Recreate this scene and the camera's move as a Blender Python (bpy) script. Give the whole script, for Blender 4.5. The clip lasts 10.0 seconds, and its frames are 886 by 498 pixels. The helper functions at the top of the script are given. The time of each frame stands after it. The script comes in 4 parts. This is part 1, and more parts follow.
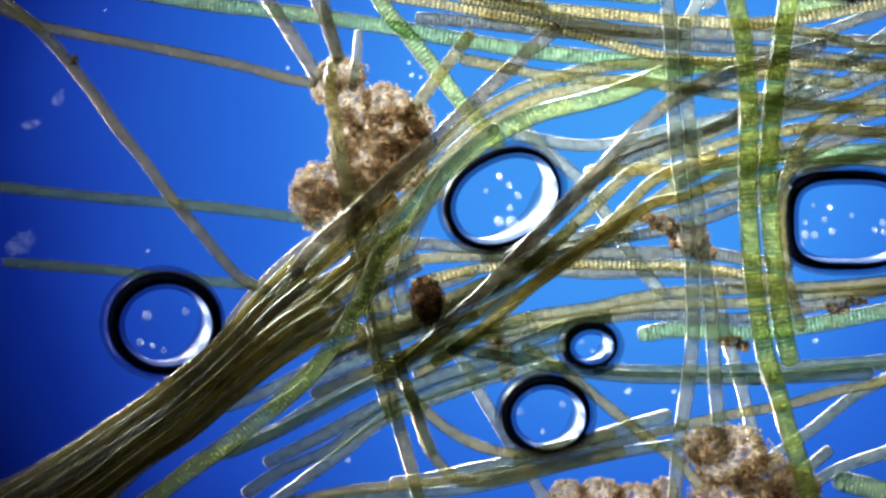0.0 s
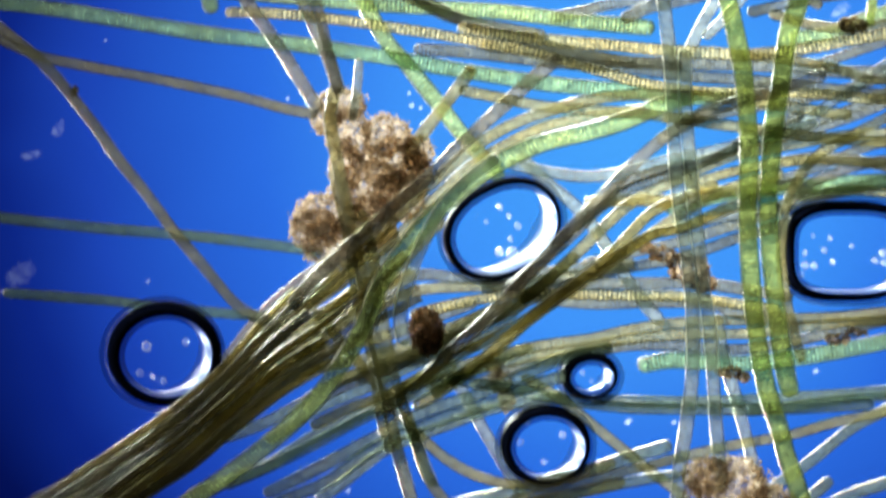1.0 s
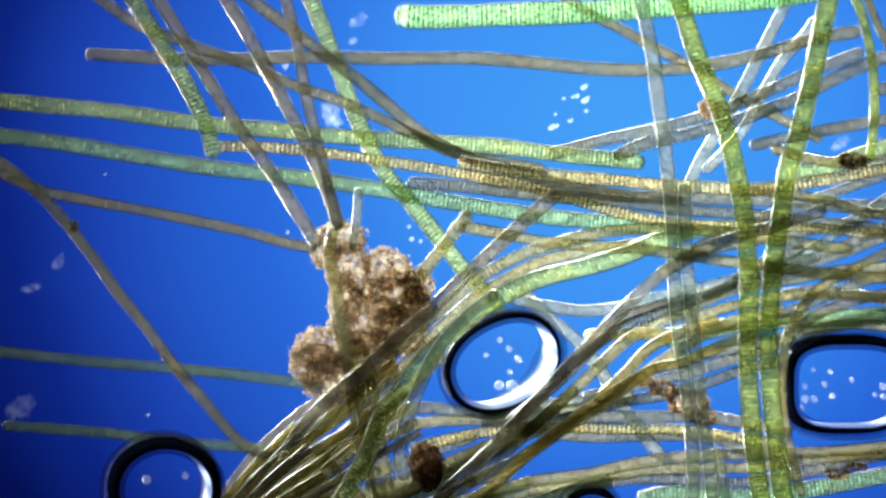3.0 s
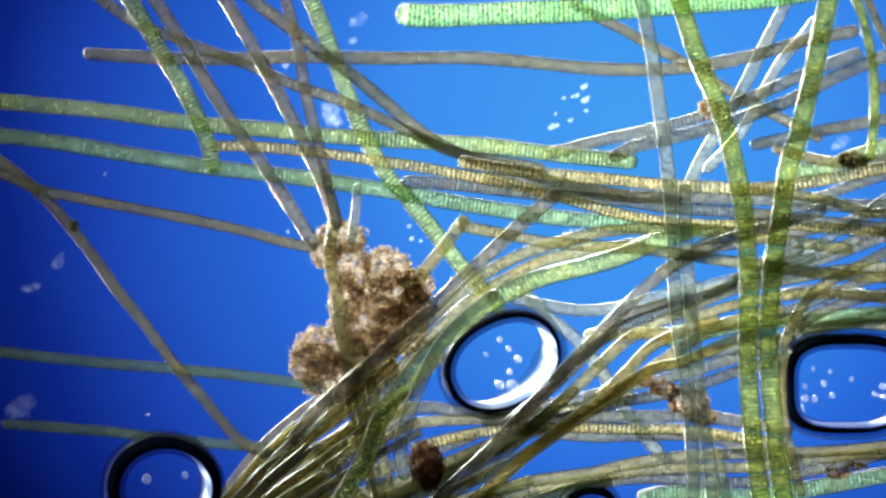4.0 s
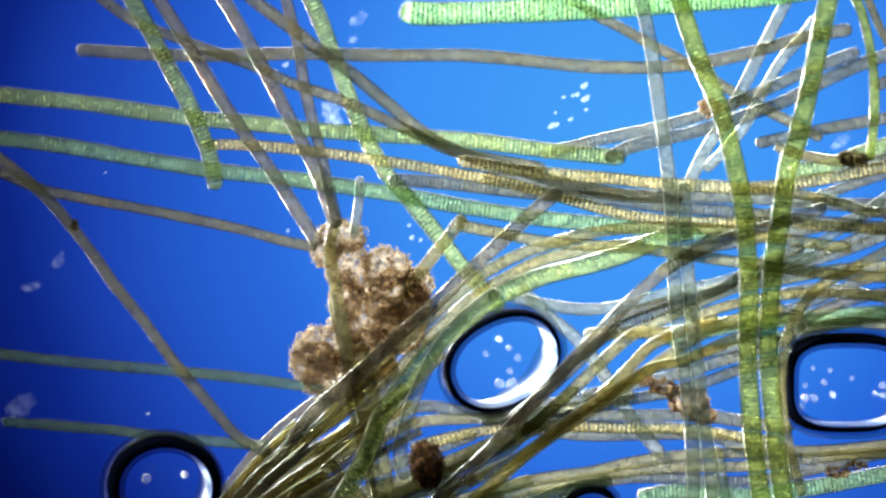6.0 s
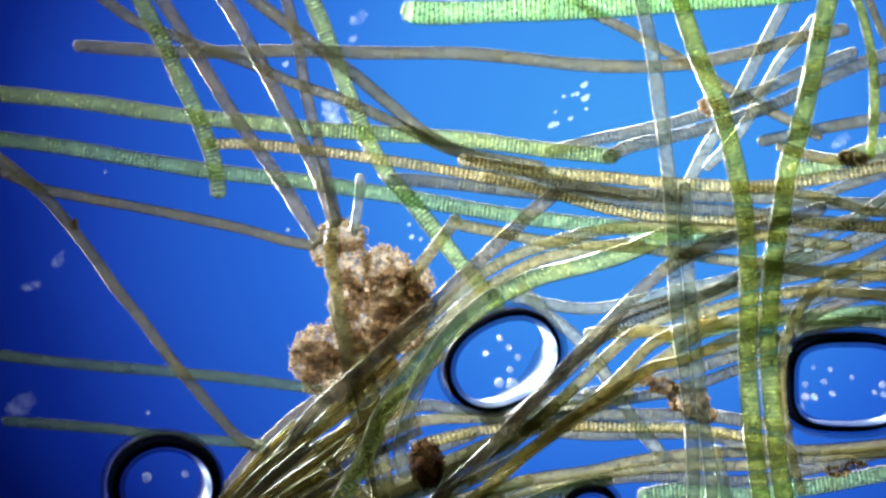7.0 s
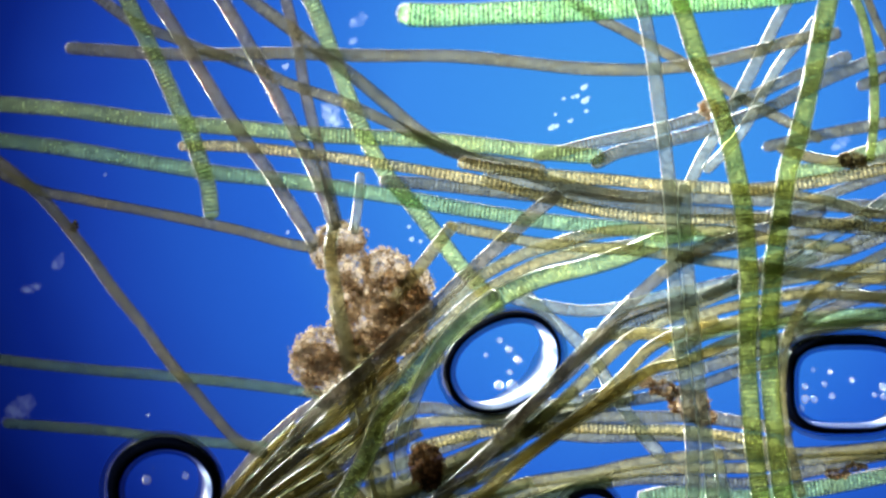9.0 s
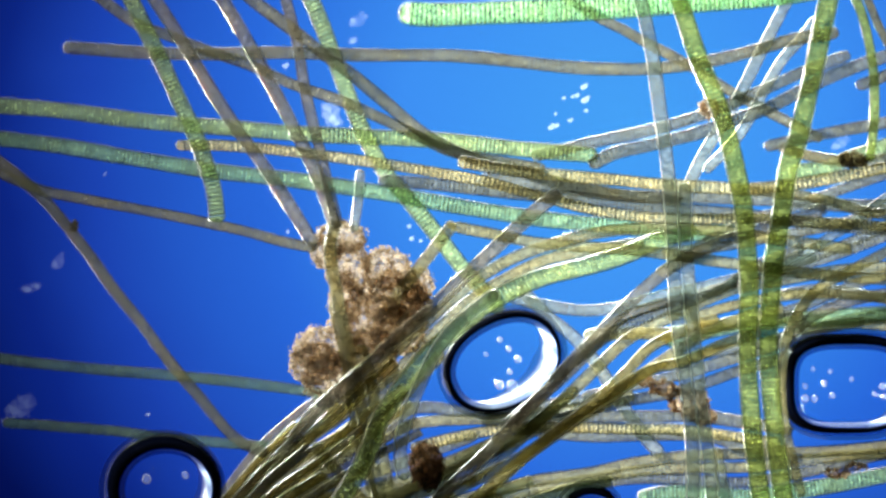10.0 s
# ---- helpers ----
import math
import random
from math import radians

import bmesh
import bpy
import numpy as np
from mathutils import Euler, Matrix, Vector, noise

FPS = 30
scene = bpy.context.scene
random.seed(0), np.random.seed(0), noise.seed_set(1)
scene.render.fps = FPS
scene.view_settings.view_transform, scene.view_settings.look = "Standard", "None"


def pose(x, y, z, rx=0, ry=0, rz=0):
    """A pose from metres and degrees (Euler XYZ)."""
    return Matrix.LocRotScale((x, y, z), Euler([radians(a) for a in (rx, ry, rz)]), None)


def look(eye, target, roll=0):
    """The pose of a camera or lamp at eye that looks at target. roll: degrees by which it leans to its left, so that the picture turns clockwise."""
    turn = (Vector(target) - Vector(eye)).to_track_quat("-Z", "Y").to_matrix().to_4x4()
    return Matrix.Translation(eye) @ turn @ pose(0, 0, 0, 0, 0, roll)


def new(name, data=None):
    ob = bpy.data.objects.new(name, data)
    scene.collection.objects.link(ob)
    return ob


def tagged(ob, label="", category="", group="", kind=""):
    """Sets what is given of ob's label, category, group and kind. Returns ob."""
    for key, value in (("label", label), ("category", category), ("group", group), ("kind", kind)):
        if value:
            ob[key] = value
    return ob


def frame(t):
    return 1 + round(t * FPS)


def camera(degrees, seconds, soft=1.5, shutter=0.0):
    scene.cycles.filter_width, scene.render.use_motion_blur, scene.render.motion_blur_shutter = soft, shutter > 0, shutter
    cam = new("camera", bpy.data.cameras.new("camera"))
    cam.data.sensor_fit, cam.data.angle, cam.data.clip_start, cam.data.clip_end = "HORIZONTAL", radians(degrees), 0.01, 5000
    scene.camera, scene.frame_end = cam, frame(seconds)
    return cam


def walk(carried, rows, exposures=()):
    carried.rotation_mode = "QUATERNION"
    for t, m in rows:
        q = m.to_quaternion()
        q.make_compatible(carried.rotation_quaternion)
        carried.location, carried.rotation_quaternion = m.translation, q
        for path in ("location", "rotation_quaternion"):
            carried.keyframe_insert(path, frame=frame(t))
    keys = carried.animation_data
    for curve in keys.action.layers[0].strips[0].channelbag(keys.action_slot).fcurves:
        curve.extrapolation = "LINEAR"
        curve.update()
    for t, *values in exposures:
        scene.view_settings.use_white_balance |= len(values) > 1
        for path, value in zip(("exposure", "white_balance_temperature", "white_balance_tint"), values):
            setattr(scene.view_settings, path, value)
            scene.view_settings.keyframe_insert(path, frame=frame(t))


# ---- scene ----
# A wet mount under a microscope, enlarged: one metre stands for about a third of a millimetre.
# The slide lies level, the camera looks straight down and the stage shift is given to the camera.
HEIGHT = 7.459
cam = camera(12.0, 10.0, soft=2.8, shutter=1.0)
STAGE = [(0.0, -0.288), (0.5, -0.288), (0.7, -0.285), (0.8, -0.264), (0.9, -0.249), (1.0, -0.234), (1.1, -0.219),
         (1.2, -0.206), (1.3, -0.189), (1.4, -0.180), (1.5, -0.163), (1.6, -0.129), (1.7, -0.105), (1.8, -0.083),
         (1.9, -0.069), (2.0, -0.044), (2.1, -0.021), (2.2, -0.013), (2.3, -0.005), (2.5, 0.001), (4.0, 0.0), (4.5, 0.004), (5.0, 0.0), (5.5, -0.001),
         (7.0, -0.003), (7.5, -0.002), (8.0, 0.0), (8.5, 0.001), (9.0, 0.001), (9.5, 0.001), (10.0, 0.0)]
# the lamp's brightness, as the clip's camera takes it, drifts by a tenth of a stop
walk(cam, [(t, pose(0, y, HEIGHT)) for t, y in STAGE],
     [(0.0, 0.03), (0.5, 0.11), (1.5, 0.11), (2.0, 0.07), (2.5, 0.04), (4.0, -0.03), (4.5, -0.12), (5.5, 0.07), (7.0, 0.0), (8.0, -0.05), (9.0, -0.06), (10.0, 0.03)])

# ---- light: an oblique lamp below the stage, an added soft fill above, the blue field itself ----
world = bpy.data.worlds.new("room")
world.use_nodes = True
scene.world = world
world.node_tree.nodes["Background"].inputs["Color"].default_value = (0.75, 0.85, 1.0, 1)
world.node_tree.nodes["Background"].inputs["Strength"].default_value = 0.03
scene.cycles.transparent_max_bounces = 128


def way_to(azimuth, elevation):
    a, e = radians(azimuth), radians(elevation)
    return Vector((math.cos(a) * math.cos(e), math.sin(a) * math.cos(e), math.sin(e)))


def beam(name, azimuth, elevation, power, colour, size, spread):
    """A soft-edged lamp aimed at the brightest part of the field."""
    data = bpy.data.lights.new(name, "SPOT")
    data.energy, data.color, data.shadow_soft_size = power, colour, size
    data.spot_size, data.spot_blend = radians(spread), 1.0
    aim = Vector((0.40, 0.0, 0.05))
    new(name, data).matrix_world = look(aim + way_to(azimuth, elevation) * 9, aim)


# the substage lamp, five segments of the condenser's oblique ring, and a weak unseen fill added above
beam("substage_lamp", 152, -75, 24000, (0.88, 0.97, 0.92), 0.5, 12.8)
for azimuth, elevation, power in ((72, -31, 5500), (104, -31, 8500), (136, -31, 13000), (168, -33, 12500), (202, -46, 7500)):
    beam("oblique_lamp", azimuth, elevation, power * 0.80, (0.92, 0.98, 0.97), 0.6, 12.8)
# fill added to brighten upper-left flanks; no source stands there
beam("top_fill", 150, 16, 9000, (0.93, 0.98, 0.90), 0.6, 12)


# ---- materials ----
class Graph:
    def __init__(self, name):
        self.mat = bpy.data.materials.new(name)
        self.mat.use_nodes = True
        self.tree = self.mat.node_tree
        self.tree.nodes.clear()
        self.out = self.tree.nodes.new("ShaderNodeOutputMaterial")

    def put(self, socket, value):
        if isinstance(value, bpy.types.NodeSocket):
            self.tree.links.new(value, socket)
        elif isinstance(value, tuple) and len(value) == 3 and socket.type == "RGBA":
            socket.default_value = (*value, 1)
        else:
            socket.default_value = value

    def math(self, op, a, b=0.0, clamp=False):
        n = self.tree.nodes.new("ShaderNodeMath")
        n.operation, n.use_clamp = op, clamp
        self.put(n.inputs[0], a)
        self.put(n.inputs[1], b)
        return n.outputs[0]

    def ranged(self, v, a, b, c, d):
        n = self.tree.nodes.new("ShaderNodeMapRange")
        for k, x in enumerate((v, a, b, c, d)):
            self.put(n.inputs[k], x)
        return n.outputs[0]

    def coords(self, which):
        return self.tree.nodes.new("ShaderNodeTexCoord").outputs[which]

    def noise(self, vector, scale, detail=3.0, rough=0.55):
        n = self.tree.nodes.new("ShaderNodeTexNoise")
        self.put(n.inputs["Vector"], vector)
        n.inputs["Scale"].default_value, n.inputs["Detail"].default_value, n.inputs["Roughness"].default_value = scale, detail, rough
        return n.outputs[0]

    def mix(self, fac, a, b):
        n = self.tree.nodes.new("ShaderNodeMix")
        n.data_type = "RGBA"
        self.put(n.inputs[0], fac)
        self.put(n.inputs[6], a)
        self.put(n.inputs[7], b)
        return n.outputs[2]

    def ramp(self, v, stops):
        n = self.tree.nodes.new("ShaderNodeValToRGB")
        els = n.color_ramp.elements
        while len(els) < len(stops):
            els.new(0.5)
        for e, (p, c) in zip(els, stops):
            e.position, e.color = p, (*c, 1)
        self.put(n.inputs[0], v)
        return n.outputs[0]

    def shader(self, kind, **inputs):
        n = self.tree.nodes.new("ShaderNode" + kind)
        for k, v in inputs.items():
            self.put(n.inputs[k.replace("_", " ")], v)
        return n.outputs[0]

    def blend(self, fac, a, b):
        n = self.tree.nodes.new("ShaderNodeMixShader")
        self.put(n.inputs[0], fac)
        self.put(n.inputs[1], a)
        self.put(n.inputs[2], b)
        return n.outputs[0]

    def bump(self, height, strength, distance):
        n = self.tree.nodes.new("ShaderNodeBump")
        n.inputs["Strength"].default_value, n.inputs["Distance"].default_value = strength, distance
        self.put(n.inputs["Height"], height)
        return n.outputs[0]

    def facing(self, blend):
        n = self.tree.nodes.new("ShaderNodeLayerWeight")
        n.inputs["Blend"].default_value = blend
        return n.outputs["Facing"]

    def done(self, shader):
        self.tree.links.new(shader, self.out.inputs[0])
        return self.mat


def algae_material(name, clear, body, second, cell, band, dense):
    """Living filament: clear tinted wall, cells told apart by fine cross walls, a little scattering flesh."""
    g = Graph(name)
    sep = g.tree.nodes.new("ShaderNodeSeparateXYZ")
    g.put(sep.inputs[0], g.coords("UV"))
    u = sep.outputs[0]
    shift = g.tree.nodes.new("ShaderNodeVectorMath")
    shift.operation = "ADD"
    g.put(shift.inputs[0], g.coords("Object"))
    g.put(shift.inputs[1], g.math("MULTIPLY", g.tree.nodes.new("ShaderNodeObjectInfo").outputs["Random"], 9.0))
    place = shift.outputs[0]
    wob = g.math("MULTIPLY", g.noise(place, 40, 2), 0.75)
    wall = g.ranged(g.math("PINGPONG", g.math("ADD", g.math("DIVIDE", u, cell), wob), 0.5), 0.04, 0.40, 0, 1)
    patch = g.ranged(g.noise(place, 13, 3), 0.34, 0.54, 0.4, 1)
    dark_wall = g.math("MULTIPLY", g.math("MULTIPLY", g.math("SUBTRACT", 1.0, wall), patch), band)
    grain = g.ranged(g.noise(place, 140, 4, 0.8), 0.36, 0.64, 0.0, 1.0)
    mottle = g.ranged(g.noise(place, 14, 3), 0.40, 0.66, 0, 1)
    tone = g.mix(mottle, body, second)
    shade = g.math("MULTIPLY", g.ranged(dark_wall, 0, 1, 1.55, 0.35), g.ranged(grain, 0, 1, 0.3, 1.7))
    n = g.tree.nodes.new("ShaderNodeVectorMath")
    n.operation = "SCALE"
    g.put(n.inputs[0], tone)
    g.put(n.inputs["Scale"], shade)
    flesh = n.outputs[0]
    through_it = g.math("MULTIPLY", g.ranged(dark_wall, 0, 1, 1.0, 0.2), g.ranged(grain, 0, 1, 0.45, 1.15), True)
    warm = g.mix(mottle, clear, tuple(c * k for c, k in zip(clear, (1.0, 0.95, 0.86))))
    deep = g.tree.nodes.new("ShaderNodeVectorMath")
    deep.operation = "SCALE"
    g.put(deep.inputs[0], warm)
    deep.inputs["Scale"].default_value = 0.43
    tint = g.mix(through_it, deep.outputs[0], warm)
    normal = g.bump(g.noise(place, 200, 3), 0.6, 0.004)
    solid = g.blend(0.75, g.shader("BsdfDiffuse", Color=flesh, Normal=normal), g.shader("BsdfTranslucent", Color=flesh))
    return g.done(g.blend(g.math("MULTIPLY", g.ranged(grain, 0, 1, 0.65, 1.35), dense, True), g.shader("BsdfTransparent", Color=tint), solid))


def sheath_material(name, tint, gloss):
    """The clear wet sheath round a filament, glinting along its edge."""
    g = Graph(name)
    place = g.coords("Object")
    clear = g.shader("BsdfTransparent", Color=tint)
    fac = g.math("MULTIPLY", g.ranged(g.facing(0.5), 0.36, 0.70, 0.0, 0.36), gloss)
    fac = g.math("MULTIPLY", fac, g.ranged(g.noise(place, 16, 3), 0.3, 0.7, 0.45, 1.25))
    rough = g.ranged(g.noise(place, 50, 3), 0.3, 0.7, 0.30, 0.40)
    return g.done(g.blend(fac, clear, g.shader("BsdfGlossy", Color=(1.0, 0.96, 0.84), Roughness=rough)))


def glass_material(name, tint, gloss, rough):
    g = Graph(name)
    clear = g.shader("BsdfTransparent", Color=tint)
    return g.done(g.blend(g.math("MULTIPLY", g.ranged(g.facing(0.4), 0, 1, 0.1, 1), gloss), clear, g.shader("BsdfGlossy", Color=(1, 1, 1), Roughness=rough)))


# name: (wall tint, contents, second tone, cell length, band strength, density, gloss)
SPECIES = {
    "green": ((0.72, 0.81, 0.65), (0.43, 0.48, 0.29), (0.50, 0.51, 0.26), 0.0076, 1.0, 0.165, 0.5),
    "bigreen": ((0.74, 0.91, 0.75), (0.56, 0.74, 0.48), (0.68, 0.76, 0.44), 0.0084, 1.0, 0.27, 0.4),
    "olive": ((0.67, 0.745, 0.49), (0.40, 0.41, 0.19), (0.40, 0.43, 0.24), 0.0082, 0.5, 0.15, 0.8),
    "lagoon": ((0.61, 0.69, 0.66), (0.33, 0.35, 0.28), (0.37, 0.35, 0.25), 0.0074, 0.25, 0.09, 1.2),
    "bark": ((0.60, 0.63, 0.61), (0.36, 0.32, 0.23), (0.44, 0.36, 0.21), 0.0074, 0.75, 0.145, 0.4),
    "teal": ((0.62, 0.76, 0.67), (0.36, 0.44, 0.29), (0.41, 0.44, 0.25), 0.0074, 1.0, 0.16, 0.4),
    "brown": ((0.72, 0.74, 0.64), (0.46, 0.40, 0.26), (0.54, 0.43, 0.23), 0.0074, 0.65, 0.13, 0.6),
    "dark": ((0.64, 0.66, 0.58), (0.37, 0.32, 0.21), (0.47, 0.36, 0.19), 0.0074, 0.7, 0.14, 0.7),
    "band": ((0.77, 0.76, 0.64), (0.63, 0.56, 0.38), (0.70, 0.56, 0.31), 0.0084, 1.0, 0.165, 0.5),
    "slate": ((0.60, 0.645, 0.66), (0.38, 0.36, 0.30), (0.46, 0.40, 0.27), 0.0074, 0.85, 0.12, 0.4),
    "stone": ((0.63, 0.65, 0.64), (0.40, 0.35, 0.29), (0.47, 0.37, 0.26), 0.0074, 0.45, 0.12, 0.7),
    "umber": ((0.69, 0.68, 0.52), (0.42, 0.34, 0.17), (0.50, 0.38, 0.17), 0.0074, 0.4, 0.12, 1.3),
    "dim": ((0.58, 0.69, 0.66), (0.19, 0.24, 0.19), (0.23, 0.26, 0.16), 0.0074, 0.6, 0.15, 0.2),
    "fern": ((0.72, 0.79, 0.63), (0.46, 0.51, 0.30), (0.51, 0.53, 0.28), 0.0080, 0.7, 0.16, 0.9),
    "grey": ((0.71, 0.78, 0.79), (0.44, 0.43, 0.38), (0.50, 0.44, 0.34), 0.0078, 0.3, 0.09, 1.4),
}
ALGAE = {k: algae_material("algae_" + k, *v[:-1]) for k, v in SPECIES.items()}
SHEATH = {k: sheath_material("sheath_" + k, tuple(0.5 + 0.5 * c for c in v[0]), v[-1]) for k, v in SPECIES.items()}
# darkened wall tint, painting the shade along a filament's two edges
SIDE_SHADE = {k: glass_material("side_shade_" + k, tuple(0.76 * c for c in v[0]), 0.03, 0.4) for k, v in SPECIES.items()}


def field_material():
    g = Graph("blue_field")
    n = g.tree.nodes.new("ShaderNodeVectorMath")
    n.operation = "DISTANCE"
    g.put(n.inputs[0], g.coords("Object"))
    # off-centre vignette painted into the emission: colours darken with distance from this point
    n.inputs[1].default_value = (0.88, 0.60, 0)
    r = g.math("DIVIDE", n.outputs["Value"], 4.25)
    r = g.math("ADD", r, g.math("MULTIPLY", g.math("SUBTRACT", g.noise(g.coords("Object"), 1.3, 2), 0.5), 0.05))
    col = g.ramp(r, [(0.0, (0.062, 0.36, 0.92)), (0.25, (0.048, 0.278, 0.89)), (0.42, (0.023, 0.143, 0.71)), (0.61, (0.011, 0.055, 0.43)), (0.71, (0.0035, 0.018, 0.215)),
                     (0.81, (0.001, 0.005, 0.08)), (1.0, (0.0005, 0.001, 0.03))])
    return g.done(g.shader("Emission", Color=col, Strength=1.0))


def plain_material(name, colour, second, scale, rough, spec=0.5):
    g = Graph(name)
    place = g.coords("Object")
    tone = g.mix(g.ranged(g.noise(place, scale, 4, 0.65), 0.35, 0.65, 0, 1), colour, second)
    return g.done(g.shader("BsdfPrincipled", Base_Color=tone, Roughness=rough, Specular_IOR_Level=spec, Normal=g.bump(g.noise(place, scale * 2.5, 3), 0.5, 0.004)))


def crumb_material(name, colour, second, clear, lit=0.82):
    """Loose organic debris: gritty, light passes through it."""
    g = Graph(name)
    place = g.coords("Object")
    tone = g.mix(g.ranged(g.noise(place, 90, 5, 0.7), 0.38, 0.62, 0, 1), colour, second)
    tone = g.mix(g.ranged(g.noise(place, 22, 3), 0.4, 0.62, 0, 0.6), tone, tuple(k * c for k, c in zip((0.82, 0.72, 0.62), colour)))
    normal = g.bump(g.noise(place, 240, 3), 0.5, 0.003)
    s = g.blend(lit, g.shader("BsdfPrincipled", Base_Color=tone, Roughness=0.45, Normal=normal), g.shader("BsdfTranslucent", Color=tone))
    return g.done(g.blend(g.ranged(g.noise(place, 70, 3), 0.35, 0.65, clear * 1.5, clear * 0.5), s, g.shader("BsdfTransparent", Color=tuple(min(0.95, 0.45 + 0.65 * c) for c in second))))


def pale_material(name, colour, dense, gloss=0.0):
    """Nearly clear specks and droplets that scatter the light from below."""
    g = Graph(name)
    fac = g.math("MULTIPLY", g.ranged(g.noise(g.coords("Object"), 60, 3), 0.35, 0.65, 0.5, 1.4), dense)
    s = g.blend(fac, g.shader("BsdfTransparent", Color=(0.98, 0.99, 1.0)), g.shader("BsdfTranslucent", Color=colour))
    if gloss:
        s = g.blend(g.math("MULTIPLY", g.ranged(g.facing(0.4), 0.1, 0.8, 0, 1), gloss), s, g.shader("BsdfGlossy", Color=(1, 1, 1), Roughness=0.3))
    return g.done(s)


def wall_material(name, gloss):
    """The steep wall of a bubble: clear, with a broad bright glint where it faces the lamp."""
    g = Graph(name)
    return g.done(g.blend(gloss, g.shader("BsdfTransparent", Color=(0.94, 0.97, 1.0)), g.shader("BsdfGlossy", Color=(1, 0.98, 0.93), Roughness=0.40)))


FIELD = field_material()
SLIDE = glass_material("slide_glass", (0.99, 0.995, 1.0), 0.02, 0.05)
# near-black colour stands in for the dark that refraction gives a bubble's rim
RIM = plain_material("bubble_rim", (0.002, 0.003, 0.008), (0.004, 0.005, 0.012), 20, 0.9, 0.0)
WALL = wall_material("bubble_wall", 0.27)
# glossier copy for the ring added to make the rim's outer glint
EDGE = wall_material("bubble_outer_glint", 0.45)
# dark tint that paints a soft falloff either side of the rim's shade
RIM_FADE = glass_material("bubble_rim_fade", (0.30, 0.36, 0.50), 0.02, 0.4)
FILM = glass_material("bubble_film", (0.96, 0.98, 1.0), 0.05, 0.1)
DROP = pale_material("droplet_glass", (0.95, 0.97, 1.0), 0.02, 0.5)
DEBRIS = crumb_material("brown_debris", (0.42, 0.35, 0.26), (0.57, 0.49, 0.38), 0.67, 0.65)
RUST = crumb_material("rusty_debris", (0.34, 0.26, 0.17), (0.48, 0.38, 0.26), 0.75)
SPORE = crumb_material("spore_brown", (0.13, 0.075, 0.035), (0.19, 0.11, 0.055), 0.42)
SOOT = crumb_material("dark_grit", (0.16, 0.14, 0.08), (0.24, 0.20, 0.10), 0.6)
HAZE = pale_material("pale_flock", (0.62, 0.66, 0.78), 0.009)
SPECK = pale_material("pale_speck", (0.85, 0.9, 0.92), 0.022)


# ---- building ----
def mesh_object(name, verts, faces, material, parent=None, label="", uvs=None):
    me = bpy.data.meshes.new(name)
    me.from_pydata([tuple(v) for v in verts], [], faces)
    me.polygons.foreach_set("use_smooth", [True] * len(me.polygons))
    if uvs is not None:
        layer = me.uv_layers.new(name="UVMap")
        index = np.empty(len(me.loops), dtype=np.int32)
        me.loops.foreach_get("vertex_index", index)
        layer.data.foreach_set("uv", np.asarray(uvs, dtype=np.float32)[index].ravel())
    me.materials.append(material)
    me.update()
    ob = new(name, me)
    if parent:
        ob.parent = parent
    if label:
        tagged(ob, label)
    return ob


def spline(points, step):
    """A smooth line through a few points, resampled at even steps."""
    p = np.array(points, dtype=float)
    p = np.vstack([2 * p[0] - p[1], p, 2 * p[-1] - p[-2]])
    fine = []
    for i in range(1, len(p) - 2):
        for s in np.linspace(0, 1, 24, endpoint=False):
            a, b, c, d = p[i - 1], p[i], p[i + 1], p[i + 2]
            fine.append(0.5 * (2 * b + (c - a) * s + (2 * a - 5 * b + 4 * c - d) * s * s + (3 * b - a - 3 * c + d) * s ** 3))
    fine.append(p[-2])
    fine = np.array(fine)
    for _ in range(2):
        fine[1:-1] = 0.25 * fine[:-2] + 0.5 * fine[1:-1] + 0.25 * fine[2:]
    run = np.concatenate([[0], np.cumsum(np.linalg.norm(np.diff(fine, axis=0), axis=1))])
    at = np.arange(0, run[-1], step)
    return np.stack([np.interp(at, run, fine[:, k]) for k in range(fine.shape[1])], 1), at


SIDES = 10


def tube(centres, radii, us, close_start=True, close_end=True, shell=False):
    n = len(centres)
    tang = np.gradient(centres, axis=0)
    tang /= np.linalg.norm(tang, axis=1)[:, None]
    side = np.stack([-tang[:, 1], tang[:, 0], np.zeros(n)], 1)
    side /= np.linalg.norm(side, axis=1)[:, None]
    up = np.cross(tang, side)
    low, high = shell if isinstance(shell, tuple) else (0.04, math.pi - 0.04)
    ang = np.linspace(low, high, SIDES) if shell else np.linspace(0, 2 * math.pi, SIDES, endpoint=False)
    last = SIDES - 1 if shell else SIDES
    ring = side[:, None] * np.cos(ang)[None, :, None] + up[:, None] * np.sin(ang)[None, :, None]
    verts = (centres[:, None] + ring * radii[:, None, None]).reshape(-1, 3)
    uvs = np.stack(np.broadcast_arrays(us[:, None], (ang / 6.2832)[None, :]), -1).reshape(-1, 2)
    faces = [(i * SIDES + j, i * SIDES + (j + 1) % SIDES, (i + 1) * SIDES + (j + 1) % SIDES, (i + 1) * SIDES + j) for i in range(n - 1) for j in range(last)]
    if close_start:
        faces.append(tuple(range(SIDES - 1, -1, -1)))
    if close_end:
        faces.append(tuple(range((n - 1) * SIDES, n * SIDES)))
    return verts, faces, uvs


